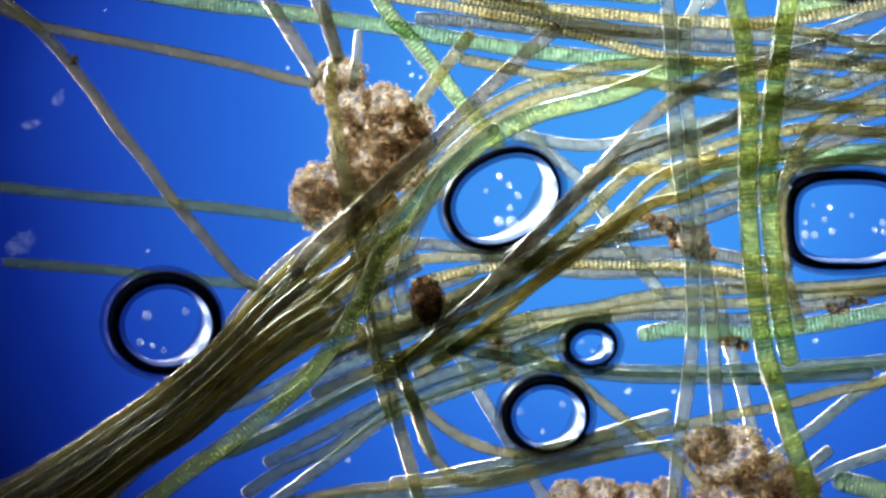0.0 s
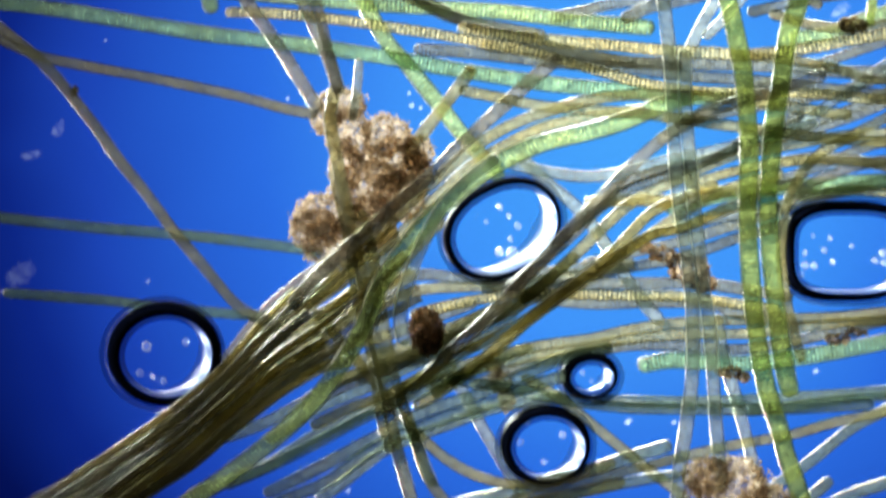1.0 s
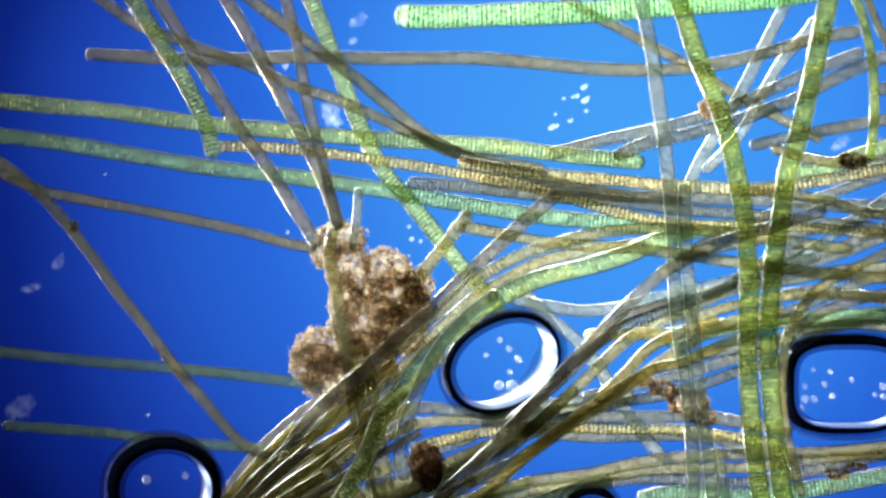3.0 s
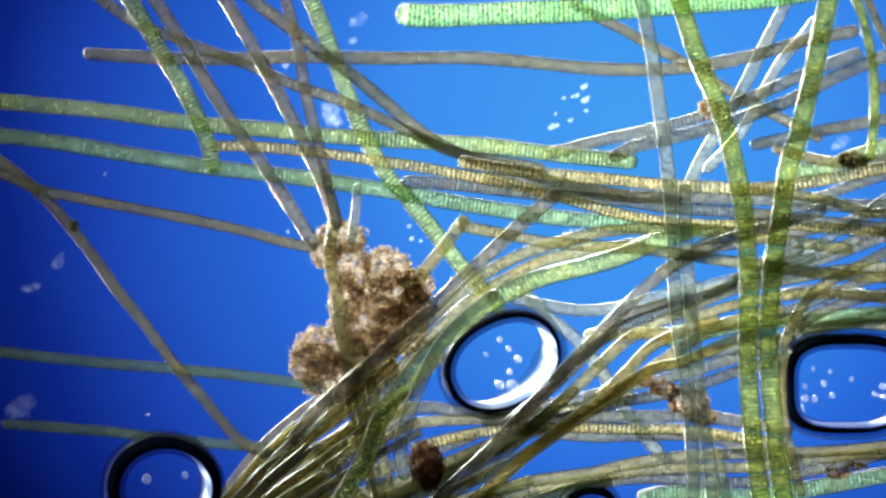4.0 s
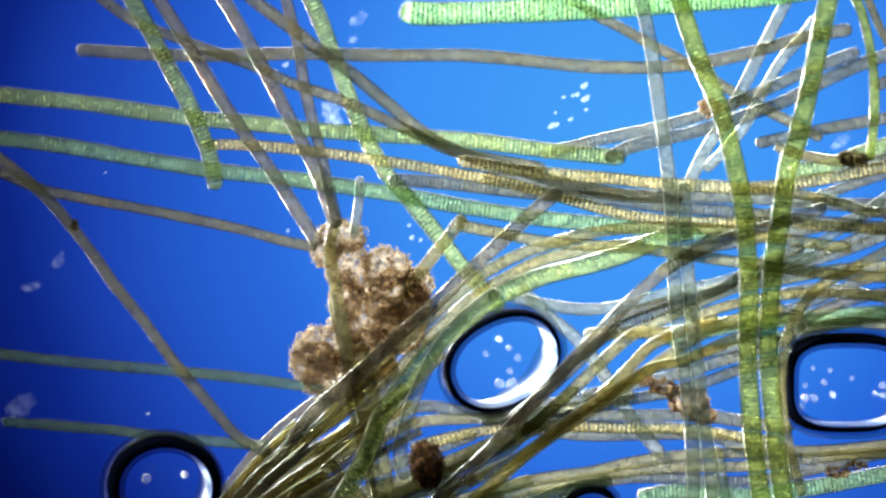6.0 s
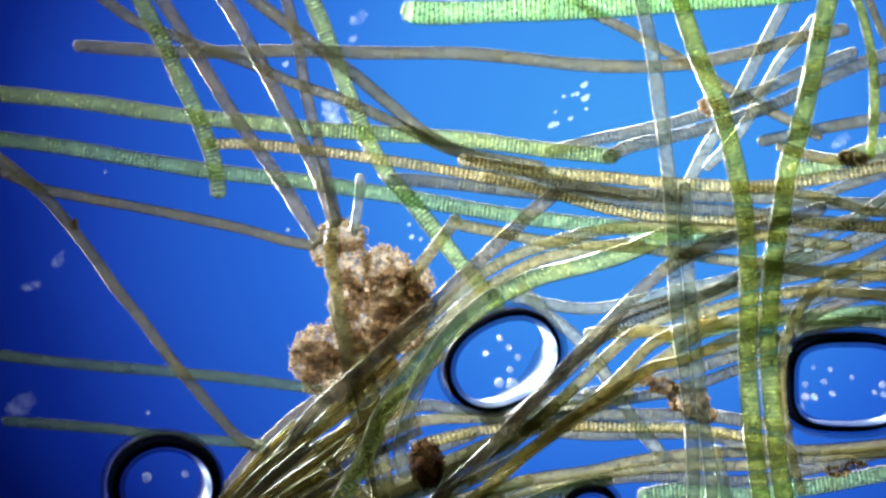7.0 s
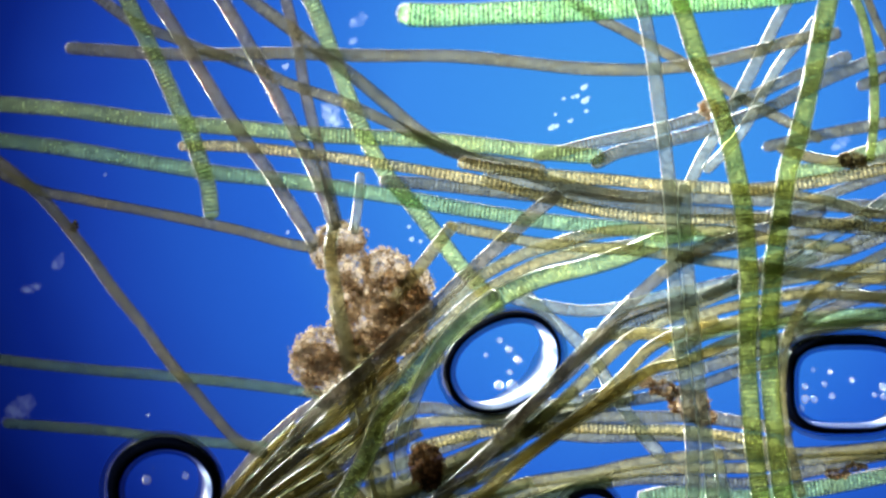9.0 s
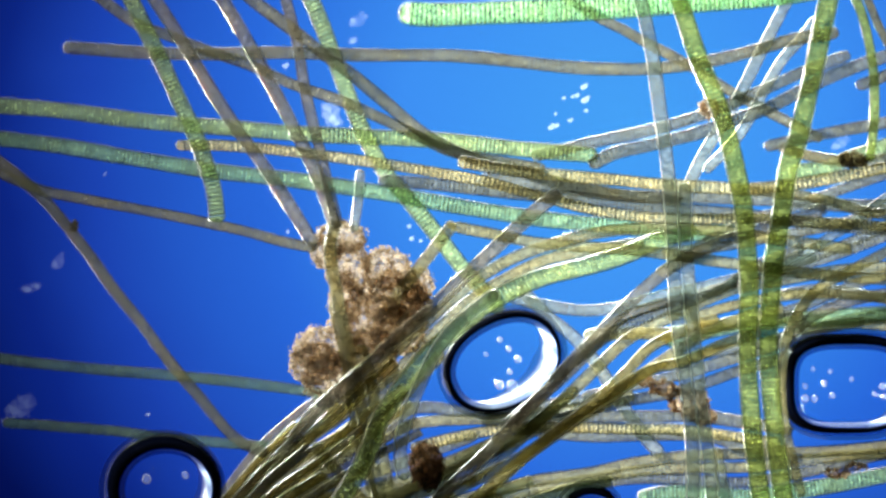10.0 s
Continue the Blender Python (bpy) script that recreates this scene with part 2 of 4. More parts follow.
LABELS = {
    "green": "grass-green algae filament with fine cross bands", "bigreen": "very broad bright green algae filament",
    "olive": "olive-green algae filament in the tangle", "teal": "dull blue-green algae filament in water",
    "brown": "brown translucent algae filament in the tangle", "bark": "dark bark-brown algae filament in open water",
    "lagoon": "clear blue-green algae filament with a bright edge",
    "dark": "dark brown algae filament in the tangle",
    "band": "brown algae filament with golden cross bands", "slate": "slate-blue translucent algae filament in the tangle",
    "stone": "grey-brown glassy algae filament with a bright edge",
    "umber": "dark umber algae filament packed in the bundle",
    "dim": "dull blue-green algae filament, faint in the water",
    "fern": "broad fern-green algae filament with pale bands",
    "grey": "pale grey glassy algae filament with a bright edge",
}


def filament(kind, width, height, points, ends="", label="", rise=0.0):
    """One filament: a ribbed thread of cells, and a rounded end cell at each free end (s: start, e: end)."""
    cell, radius = SPECIES[kind][3], width / 2
    rng = np.random.default_rng(int(abs(points[0][0]) * 1e4 + abs(points[-1][1]) * 1e3 + width * 1e5))
    line, run = spline(points, cell / 3)
    line = line[: (len(line) - 1) // 3 * 3 + 1]
    run = run[: len(line)]
    base = np.array([*line[len(line) // 2], 0.0])
    wave = height + rise * run / run[-1] + 0.003 * np.sin(run * 9 + rng.uniform(0, 6))
    centres = np.column_stack([line, wave]) - base
    centres[:, 0] += 0.0009 * np.sin(run * 23 + rng.uniform(0, 6))
    centres[:, 1] += 0.0009 * np.sin(run * 19 + rng.uniform(0, 6))
    rib = np.where(np.arange(len(line)) % 3 == 0, 0.955, 1.0)
    swell = 1 + 0.03 * np.sin(run * 31 + rng.uniform(0, 6))
    thing = new("algae_filament")
    thing.matrix_world = pose(*base)
    tagged(thing, label or LABELS[kind], "filament", "filaments of the tangle")
    if kind == "bigreen":
        xs = np.array([0.0, 0.12, 0.5, 0.88, 1.0]) * cell
        v, f, uv = tube(np.column_stack([xs - cell / 2, 0 * xs, 0 * xs]), radius * 0.86 * np.array([0.9, 0.985, 1.0, 0.985, 0.9]), xs)
        first = mesh_object("cell", v, f, ALGAE[kind], thing, "banded disc-shaped green cell", uv)
        for i in range(0, len(line) - 3, 3):
            piece = first if i == 0 else new("cell", first.data)
            piece.parent = thing
            mid, way = (centres[i] + centres[i + 3]) / 2, centres[i + 3] - centres[i]
            piece.matrix_basis = Matrix.LocRotScale(Vector(mid), Euler((0, 0, math.atan2(way[1], way[0]))), Vector((1, 1, 1)) * float(swell[i]))
    else:
        v, f, uv = tube(centres, radius * 0.84 * rib * swell, run)
        mesh_object("trichome", v, f, ALGAE[kind], thing, "", uv)
    keep = np.unique(np.append(np.arange(0, len(line), 6), len(line) - 1))
    v, f, uv = tube(centres[keep], (radius * swell)[keep], run[keep], False, False, True)
    sheath = mesh_object("sheath", v, f, SHEATH[kind], thing, "clear glossy sheath", uv)
    # strips added low on both flanks to draw the dark edge lines
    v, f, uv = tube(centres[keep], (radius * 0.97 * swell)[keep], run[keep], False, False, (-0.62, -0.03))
    mesh_object("side_shade", v, f, SIDE_SHADE[kind], sheath, "", uv)
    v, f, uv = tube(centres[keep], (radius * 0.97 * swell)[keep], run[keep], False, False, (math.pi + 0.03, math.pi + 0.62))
    mesh_object("side_shade", v, f, SIDE_SHADE[kind], sheath, "", uv)
    for end in ends:
        at, away = (centres[0], centres[0] - centres[2]) if end == "s" else (centres[-1], centres[-1] - centres[-3])
        away = away / np.linalg.norm(away)
        s = np.linspace(0.02, 0.995, 7)
        c = at + away * (s * radius * 0.8 + 0.0004)[:, None]
        v, f, uv = tube(c, radius * 0.82 * np.sqrt(1 - s ** 2.4), s * 0.003 + 0.0016)
        cap = mesh_object("end_cell", v, f, ALGAE[kind], thing, "rounded end cell", uv)
        c = at + away * (s * radius * 0.98)[:, None]
        v, f, uv = tube(c, radius * np.sqrt(1 - s ** 2.4), s * 0.003, False, False, True)
        mesh_object("sheath_tip", v, f, SHEATH[kind], cap, "", uv)
    return thing


GRAIN = bmesh.new()
bmesh.ops.create_icosphere(GRAIN, subdivisions=1, radius=1)
BEAD = bmesh.new()
bmesh.ops.create_icosphere(BEAD, subdivisions=2, radius=1)
BEAD_V = np.array([v.co[:] for v in BEAD.verts])
BEAD_F = np.array([[v.index for v in f.verts] for f in BEAD.faces])
BEAD.free()
GRAIN_V = np.array([v.co[:] for v in GRAIN.verts])
GRAIN_F = np.array([[v.index for v in f.verts] for f in GRAIN.faces])
GRAIN.free()


CORE = bmesh.new()
bmesh.ops.create_icosphere(CORE, subdivisions=4, radius=1)
CORE_V = np.array([v.co[:] for v in CORE.verts])
CORE_F = np.array([[v.index for v in f.verts] for f in CORE.faces])
CORE.free()


def lump(name, x, y, z, rx, ry, rz, grains, size, material, parent, rng, label=""):
    """A crumbly lobe: a ragged core with gritty grains all over it."""
    shift = Vector(rng.uniform(-9, 9, 3))
    rough = np.array([noise.fractal(Vector(v) * 2.6 + shift, 0.9, 2.2, 5) for v in CORE_V])
    verts = [CORE_V * (0.92 + 0.26 * rough)[:, None] * [rx, ry, rz] + [x, y, z]]
    faces, at = [CORE_F], len(CORE_V)
    for k in range(grains):
        d = rng.normal(size=3)
        d /= np.linalg.norm(d)
        d[2] = abs(d[2]) if rng.uniform() < 0.7 else d[2]
        d *= rng.uniform(0.75, 1.12)
        s = size * rng.uniform(0.4, 1.2)
        shape = GRAIN_V * (1 + rng.uniform(-0.3, 0.3, size=(len(GRAIN_V), 1))) * s * rng.uniform(0.7, 1.3, size=3)
        verts.append(shape + np.array([x + d[0] * rx, y + d[1] * ry, z + d[2] * rz]))
        faces.append(GRAIN_F + at)
        at += len(GRAIN_V)
    return mesh_object(name, np.vstack(verts), np.vstack(faces).tolist(), material, parent, label)


def clump(name, label, category, lobes, size, material, density=1.0, seed=1, z=0.05):
    rng = np.random.default_rng(seed)
    x0, y0 = lobes[0][0], lobes[0][1]
    thing = new(name)
    thing.matrix_world = pose(x0, y0, 0)
    tagged(thing, label, category)
    for x, y, rx, ry in lobes:
        n = max(6, int(density * 3.2 * rx * ry / size ** 2))
        lump("lump", x - x0, y - y0, z, rx, ry, min(0.020, 0.6 * min(rx, ry)), n, size, material, thing, rng)
    return thing


def outline(a, b, tilt, square, n=96):
    """A rounded closed outline: 2 is an ellipse, more is squarer."""
    t = np.linspace(0, 2 * math.pi, n, endpoint=False)
    x = a * np.sign(np.cos(t)) * np.abs(np.cos(t)) ** (2 / square)
    y = b * np.sign(np.sin(t)) * np.abs(np.sin(t)) ** (2 / square)
    c, s = math.cos(tilt), math.sin(tilt)
    return np.stack([c * x - s * y, s * x + c * y], 1)


def band_mesh(shape, profile):
    n = len(shape)
    normal = np.roll(shape, -1, 0) - np.roll(shape, 1, 0)
    normal = np.stack([normal[:, 1], -normal[:, 0]], 1)
    normal /= np.linalg.norm(normal, axis=1)[:, None]
    verts = np.vstack([np.column_stack([shape - normal * inset(normal)[:, None] if callable(inset) else shape - normal * inset, np.full(n, z)]) for inset, z in profile])
    faces = [(i * n + j, i * n + (j + 1) % n, (i + 1) * n + (j + 1) % n, (i + 1) * n + j) for i in range(len(profile) - 1) for j in range(n)]
    return verts, faces


def bubble(x, y, a, b, tilt, square, rim, wall, drops, label):
    """A flattened air bubble: thick rim with its dark painted on, steep clear inner wall, thin film, tiny droplets on
    it.
    """
    thing = new("air_bubble")
    thing.matrix_world = pose(x, y, 0)
    tagged(thing, label, "bubble", "air bubbles in the water")
    shape = outline(a, b, tilt, square)
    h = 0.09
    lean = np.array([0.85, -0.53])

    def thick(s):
        """The band that paints the rim's shade is wider towards the lamp."""
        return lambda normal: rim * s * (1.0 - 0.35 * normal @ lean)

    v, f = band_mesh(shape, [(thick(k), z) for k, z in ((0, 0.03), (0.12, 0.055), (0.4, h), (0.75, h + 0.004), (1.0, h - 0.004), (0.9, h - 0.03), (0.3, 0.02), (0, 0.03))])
    mesh_object("rim", v, f, RIM, thing, "near-black band painting the rim's refraction shade")
    # strip added outside the rim to soften its painted dark edge
    v, f = band_mesh(shape, [(-0.0045, 0.040), (-0.0005, 0.060), (0.003, 0.082)])
    mesh_object("outer_rim", v, f, RIM_FADE, thing, "tinted strip fading out the rim's painted shade")
    # added ring, sloped to catch the lamps as a light line on one side
    v, f = band_mesh(shape, [(-0.003, 0.066), (-0.0065, 0.072), (-0.010, 0.078)])
    mesh_object("outer_glint", v, f, EDGE, thing, "thin ring added for the glint outside the rim")
    # the same painted softening on the inner side
    v, f = band_mesh(shape, [(thick(0.9), h - 0.004), (lambda normal: thick(1.0)(normal) + 0.004, h - 0.009), (lambda normal: thick(1.0)(normal) + 0.009, h - 0.013)])
    mesh_object("inner_rim", v, f, RIM_FADE, thing, "tinted strip fading in the rim's painted shade")
    def slope(s):
        """The inner wall is widened to the lower right, shaping the bright crescent of light."""
        return lambda normal: thick(1.0)(normal) + 0.0006 + wall * s * (0.20 + 0.95 * np.clip(normal @ np.array([0.92, -0.39]), 0, 1) ** 1.5)

    prof = [(slope(s), h - 0.006 - min(0.065, wall * 1.5) * (1 - (1 - s) ** 2)) for s in np.linspace(0, 1, 11)]
    v, f = band_mesh(shape, prof)
    mesh_object("inner_wall", v, f, WALL, thing, "bright glinting inner wall")
    last = v[-len(shape):]
    n = len(shape)
    film = np.vstack([last * [1, 1, 0] + [0, 0, prof[-1][1] - 0.001], (last * [0.9, 0.9, 0]) + [0, 0, prof[-1][1] - 0.003]])
    faces = [(j, (j + 1) % n, n + (j + 1) % n, n + j) for j in range(n)] + [tuple(range(n, 2 * n))]
    mesh_object("film", film, faces, FILM, thing)
    for dx, dy, r in drops:
        bead = BEAD_V * [r, r * 1.1, r * 0.6] + [dx, dy, prof[-1][1] + r * 0.4]
        mesh_object("droplet", bead, BEAD_F.tolist(), DROP, thing, "tiny clear droplet")
    return thing


# ---- slide and lit field ----
def plate(name, x0, x1, y0, y1, z0, z1, material, bevel):
    bm = bmesh.new()
    bmesh.ops.create_cube(bm, size=1)
    for v in bm.verts:
        v.co = Vector((x0 if v.co.x < 0 else x1, y0 if v.co.y < 0 else y1, z0 if v.co.z < 0 else z1))
    bmesh.ops.bevel(bm, geom=bm.edges[:], offset=bevel, segments=2, affect="EDGES")
    me = bpy.data.meshes.new(name)
    bm.to_mesh(me)
    bm.free()
    me.materials.append(material)
    return new(name, me)


tagged(plate("ground", -2.2, 2.2, -1.7, 1.4, -0.10, -0.004, SLIDE, 0.01), "clear glass microscope slide under the water", "slide", kind="structure")
disc = outline(2.35, 1.40, 0, 8, 96)
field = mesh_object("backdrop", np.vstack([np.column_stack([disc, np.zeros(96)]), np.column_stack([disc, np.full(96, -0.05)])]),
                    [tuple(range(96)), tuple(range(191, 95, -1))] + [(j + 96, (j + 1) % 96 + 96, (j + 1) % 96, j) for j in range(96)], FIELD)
tagged(field, "blue-lit field of the condenser far below the slide, edge falloff painted in", "backdrop", kind="structure")
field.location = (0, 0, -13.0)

# ---- bubbles ----
bubble(0.104, -0.198, 0.108, 0.083, radians(28), 2.15, 0.011, 0.036,
       [(-0.005, -0.041, 0.008), (0.018, -0.043, 0.010), (0.014, -0.018, 0.005), (0.028, 0.004, 0.006), (0.012, 0.022, 0.005), (-0.004, 0.038, 0.005), (-0.028, 0.012, 0.004)],
       "tilted oval air bubble with a black rim")
bubble(0.708, -0.237, 0.113, 0.088, 0, 3.0, 0.015, 0.020,
       [(-0.072, -0.026, 0.007), (-0.056, -0.026, 0.006), (-0.072, -0.004, 0.005), (-0.038, 0.001, 0.005), (-0.024, -0.020, 0.005), (-0.028, 0.022, 0.004),
        (0.010, 0.008, 0.004), (-0.058, 0.026, 0.004), (0.064, -0.004, 0.006), (0.066, -0.022, 0.005), (0.050, -0.018, 0.004), (-0.078, -0.042, 0.005)],
       "large squarish air bubble with a black rim")
bubble(-0.491, -0.418, 0.101, 0.092, 0, 2.0, 0.020, 0.026, [(-0.030, 0.013, 0.008), (0.038, 0.020, 0.006), (-0.042, -0.034, 0.006), (0.0, -0.048, 0.005), (-0.020, -0.040, 0.004)],
       "round air bubble at the edge of the bundle")
bubble(0.257, -0.457, 0.051, 0.043, 0, 2.0, 0.013, 0.024, [(-0.012, 0.006, 0.004), (0.004, -0.010, 0.004)], "small oval air bubble")
bubble(0.180, -0.579, 0.080, 0.071, 0, 2.0, 0.015, 0.024, [(-0.045, 0.006, 0.007), (-0.030, 0.040, 0.005), (0.030, 0.018, 0.006), (-0.004, -0.030, 0.004)],
       "round air bubble below a smaller one")

# ---- filaments ----
filament("bark", 0.021, 0.101, [(-0.645, 0.474), (-0.542, 0.398), (-0.477, 0.371), (-0.418, 0.348), (-0.339, 0.322), (-0.26, 0.287), (-0.182, 0.259), (-0.122, 0.233), (-0.043, 0.198), (0.016, 0.171), (0.095, 0.154), (0.174, 0.139)], "e", "")
glide_0 = filament("bark", 0.024, 0.072, [(-0.656, 0.352), (-0.578, 0.347), (-0.479, 0.343), (-0.38, 0.342), (-0.281, 0.343), (-0.162, 0.341), (-0.083, 0.34), (0.016, 0.338), (0.115, 0.33), (0.214, 0.32), (0.293, 0.315), (0.362, 0.315), (0.432, 0.323), (0.491, 0.335), (0.551, 0.35), (0.61, 0.366), (0.686, 0.378)], "se", "long brown-grey filament with rounded ends, gliding lengthwise")
glide_1 = filament("green", 0.03, 0.087, [(-0.953, 0.266), (-0.785, 0.252), (-0.676, 0.242), (-0.577, 0.23), (-0.478, 0.22), (-0.38, 0.212), (-0.281, 0.203), (-0.182, 0.199), (-0.083, 0.194), (0.016, 0.187), (0.115, 0.177), (0.213, 0.169), (0.265, 0.164)], "e", "broad grass-green filament with fine cross bands, sliding lengthwise")
glide_2 = filament("teal", 0.03, 0.029, [(-0.801, 0.198), (-0.681, 0.182), (-0.582, 0.165), (-0.482, 0.15), (-0.383, 0.135), (-0.283, 0.123), (-0.183, 0.111), (-0.084, 0.096), (0.016, 0.076), (0.116, 0.061), (0.215, 0.049), (0.315, 0.039), (0.414, 0.026), (0.504, 0.033)], "e", "")
glide_3 = filament("bark", 0.021, 0.116, [(-0.801, 0.173), (-0.732, 0.119), (-0.683, 0.075), (-0.624, 0.001), (-0.575, -0.07), (-0.526, -0.129), (-0.476, -0.196), (-0.427, -0.255), (-0.378, -0.314), (-0.348, -0.339), (-0.311, -0.355)], "e", "long dark brown filament lying aslant in open water")
filament("bark", 0.02, 0.072, [(-0.796, 0.14), (-0.707, 0.105), (-0.628, 0.088), (-0.529, 0.068), (-0.43, 0.049), (-0.351, 0.033), (-0.281, 0.013), (-0.222, 0.001)], "e", "")
glide_4 = filament("dim", 0.021, 0.043, [(-0.799, -0.19), (-0.68, -0.204), (-0.581, -0.215), (-0.481, -0.222), (-0.382, -0.231), (-0.302, -0.242), (-0.213, -0.255)], "e", "dull blue-green filament, faint and slightly out of focus")
glide_5 = filament("dim", 0.02, 0.043, [(-0.765, -0.307), (-0.68, -0.312), (-0.581, -0.319), (-0.481, -0.333), (-0.382, -0.342), (-0.262, -0.349)], "se", "dull blue-green filament, faint and slightly out of focus")
glide_6 = filament("green", 0.031, 0.13, [(-0.584, 0.591), (-0.559, 0.473), (-0.528, 0.404), (-0.488, 0.325), (-0.458, 0.256), (-0.431, 0.197), (-0.409, 0.139), (-0.397, 0.099), (-0.392, 0.058)], "e", "pale green filament with a blunt end, creeping endwise")
glide_7 = filament("stone", 0.024, 0.145, [(-0.558, 0.521), (-0.499, 0.432), (-0.45, 0.354), (-0.401, 0.276), (-0.357, 0.209), (-0.308, 0.138), (-0.269, 0.079), (-0.223, 0.009)], "e", "")
glide_8 = filament("stone", 0.025, 0.13, [(-0.426, 0.502), (-0.382, 0.433), (-0.338, 0.355), (-0.299, 0.286), (-0.264, 0.222), (-0.235, 0.163), (-0.21, 0.104), (-0.189, 0.04)], "e", "")
filament("stone", 0.021, 0.145, [(-0.286, 0.491), (-0.271, 0.428), (-0.253, 0.354), (-0.241, 0.285), (-0.228, 0.231), (-0.214, 0.176), (-0.2, 0.109), (-0.183, 0.038)], "e", "")
filament("bark", 0.024, 0.101, [(-0.379, 0.479), (-0.334, 0.435), (-0.26, 0.381), (-0.211, 0.343), (-0.162, 0.307), (-0.103, 0.257), (-0.043, 0.208), (0.016, 0.175), (0.075, 0.151), (0.134, 0.135), (0.213, 0.111), (0.312, 0.095), (0.41, 0.088)], "e", "")
filament("green", 0.031, 0.058, [(-0.262, 0.497), (-0.232, 0.438), (-0.208, 0.383), (-0.183, 0.314), (-0.161, 0.254), (-0.133, 0.19), (-0.098, 0.13), (-0.064, 0.091), (-0.004, 0.016), (0.038, -0.037), (0.078, -0.081), (0.096, -0.104)], "e", "", -0.029)
glide_9 = filament("band", 0.021, 0.101, [(-0.456, 0.181), (-0.399, 0.182), (-0.329, 0.177), (-0.26, 0.169), (-0.182, 0.159), (-0.103, 0.149), (-0.024, 0.136), (0.065, 0.119), (0.164, 0.093), (0.263, 0.069), (0.362, 0.055), (0.462, 0.052), (0.552, 0.055), (0.651, 0.047), (0.75, 0.04), (0.85, 0.03)], "se", "brown filament with golden cross bands, sliding lengthwise")
glide_10 = filament("slate", 0.024, 0.087, [(-0.103, 0.118), (-0.034, 0.115), (0.065, 0.105), (0.164, 0.093), (0.263, 0.087), (0.362, 0.074), (0.461, 0.066), (0.55, 0.056), (0.658, 0.045), (0.806, 0.031)], "s", "slate-blue filament with a rounded end, drawing back slowly")
glide_11 = filament("bigreen", 0.044, 0.072, [(-0.058, 0.413), (-0.004, 0.411), (0.115, 0.414), (0.263, 0.421), (0.362, 0.429), (0.491, 0.437), (0.61, 0.451), (0.749, 0.474)], "s", "very broad bright green filament with crisp cell bands")
filament("bark", 0.02, 0.043, [(0.175, 0.478), (0.225, 0.438), (0.274, 0.407), (0.314, 0.387), (0.364, 0.359), (0.414, 0.333), (0.463, 0.304), (0.513, 0.273), (0.573, 0.242), (0.612, 0.222), (0.662, 0.195)], "e", "")
filament("grey", 0.026, 0.116, [(0.331, 0.493), (0.352, 0.405), (0.365, 0.336), (0.375, 0.257), (0.386, 0.188), (0.394, 0.119), (0.399, 0.04), (0.402, -0.038), (0.413, -0.157), (0.423, -0.235), (0.433, -0.314), (0.437, -0.395), (0.434, -0.456), (0.424, -0.535), (0.413, -0.614), (0.406, -0.702), (0.402, -0.752)], "", "upright pale grey filament, nearly clear")
filament("grey", 0.025, 0.116, [(0.421, 0.104), (0.423, 0.021), (0.428, -0.058), (0.433, -0.117), (0.442, -0.196), (0.453, -0.294), (0.464, -0.375), (0.471, -0.456), (0.476, -0.535), (0.481, -0.604), (0.484, -0.653)], "se", "")
filament("grey", 0.023, 0.058, [(0.48, -0.357), (0.49, -0.407), (0.5, -0.448), (0.514, -0.492), (0.53, -0.557), (0.545, -0.616), (0.56, -0.666)], "se", "")
filament("olive", 0.035, 0.145, [(0.393, 0.481), (0.423, 0.393), (0.447, 0.325), (0.472, 0.264), (0.492, 0.202), (0.508, 0.138), (0.521, 0.079), (0.527, 0.011), (0.53, -0.077), (0.529, -0.156), (0.532, -0.244), (0.538, -0.333), (0.551, -0.423), (0.567, -0.493), (0.583, -0.542), (0.595, -0.591), (0.612, -0.64), (0.628, -0.689), (0.648, -0.75)], "", "long upright olive-green filament with a bright edge")
filament("olive", 0.036, 0.13, [(0.684, 0.492), (0.66, 0.384), (0.649, 0.335), (0.637, 0.281), (0.618, 0.193), (0.601, 0.139), (0.588, 0.06), (0.576, -0.009), (0.571, -0.078), (0.566, -0.156), (0.569, -0.245), (0.579, -0.334), (0.589, -0.405), (0.597, -0.456), (0.604, -0.484)], "e", "upright olive-green filament ending in a blunt tip")
glide_12 = filament("slate", 0.023, 0.058, [(0.165, 0.165), (0.199, 0.172), (0.254, 0.185), (0.333, 0.201), (0.403, 0.219), (0.462, 0.239), (0.512, 0.259), (0.562, 0.279), (0.631, 0.309), (0.712, 0.341)], "es", "slate-grey filament with a blunt end, sliding lengthwise")
glide_13 = filament("slate", 0.025, 0.101, [(0.264, 0.151), (0.302, 0.169), (0.361, 0.181), (0.45, 0.203), (0.509, 0.226), (0.568, 0.248), (0.647, 0.287), (0.706, 0.312), (0.773, 0.336), (0.864, 0.366)], "s", "slate-grey filament with a rounded tip, sliding lengthwise")
glide_14 = filament("slate", 0.022, 0.116, [(0.569, 0.179), (0.626, 0.192), (0.685, 0.205), (0.744, 0.216), (0.823, 0.229)], "s", "slate-grey filament with a rounded tip")
glide_15 = filament("dark", 0.021, 0.101, [(0.593, 0.177), (0.637, 0.162), (0.706, 0.152), (0.765, 0.157), (0.844, 0.169)], "s", "")
filament("grey", 0.022, 0.058, [(0.631, 0.482), (0.606, 0.438), (0.581, 0.39), (0.552, 0.333), (0.522, 0.274), (0.492, 0.221), (0.462, 0.172), (0.431, 0.11)], "e", "")
filament("grey", 0.02, 0.043, [(0.652, 0.399), (0.637, 0.377), (0.598, 0.334), (0.571, 0.289), (0.533, 0.218), (0.495, 0.172), (0.463, 0.14)], "se", "")
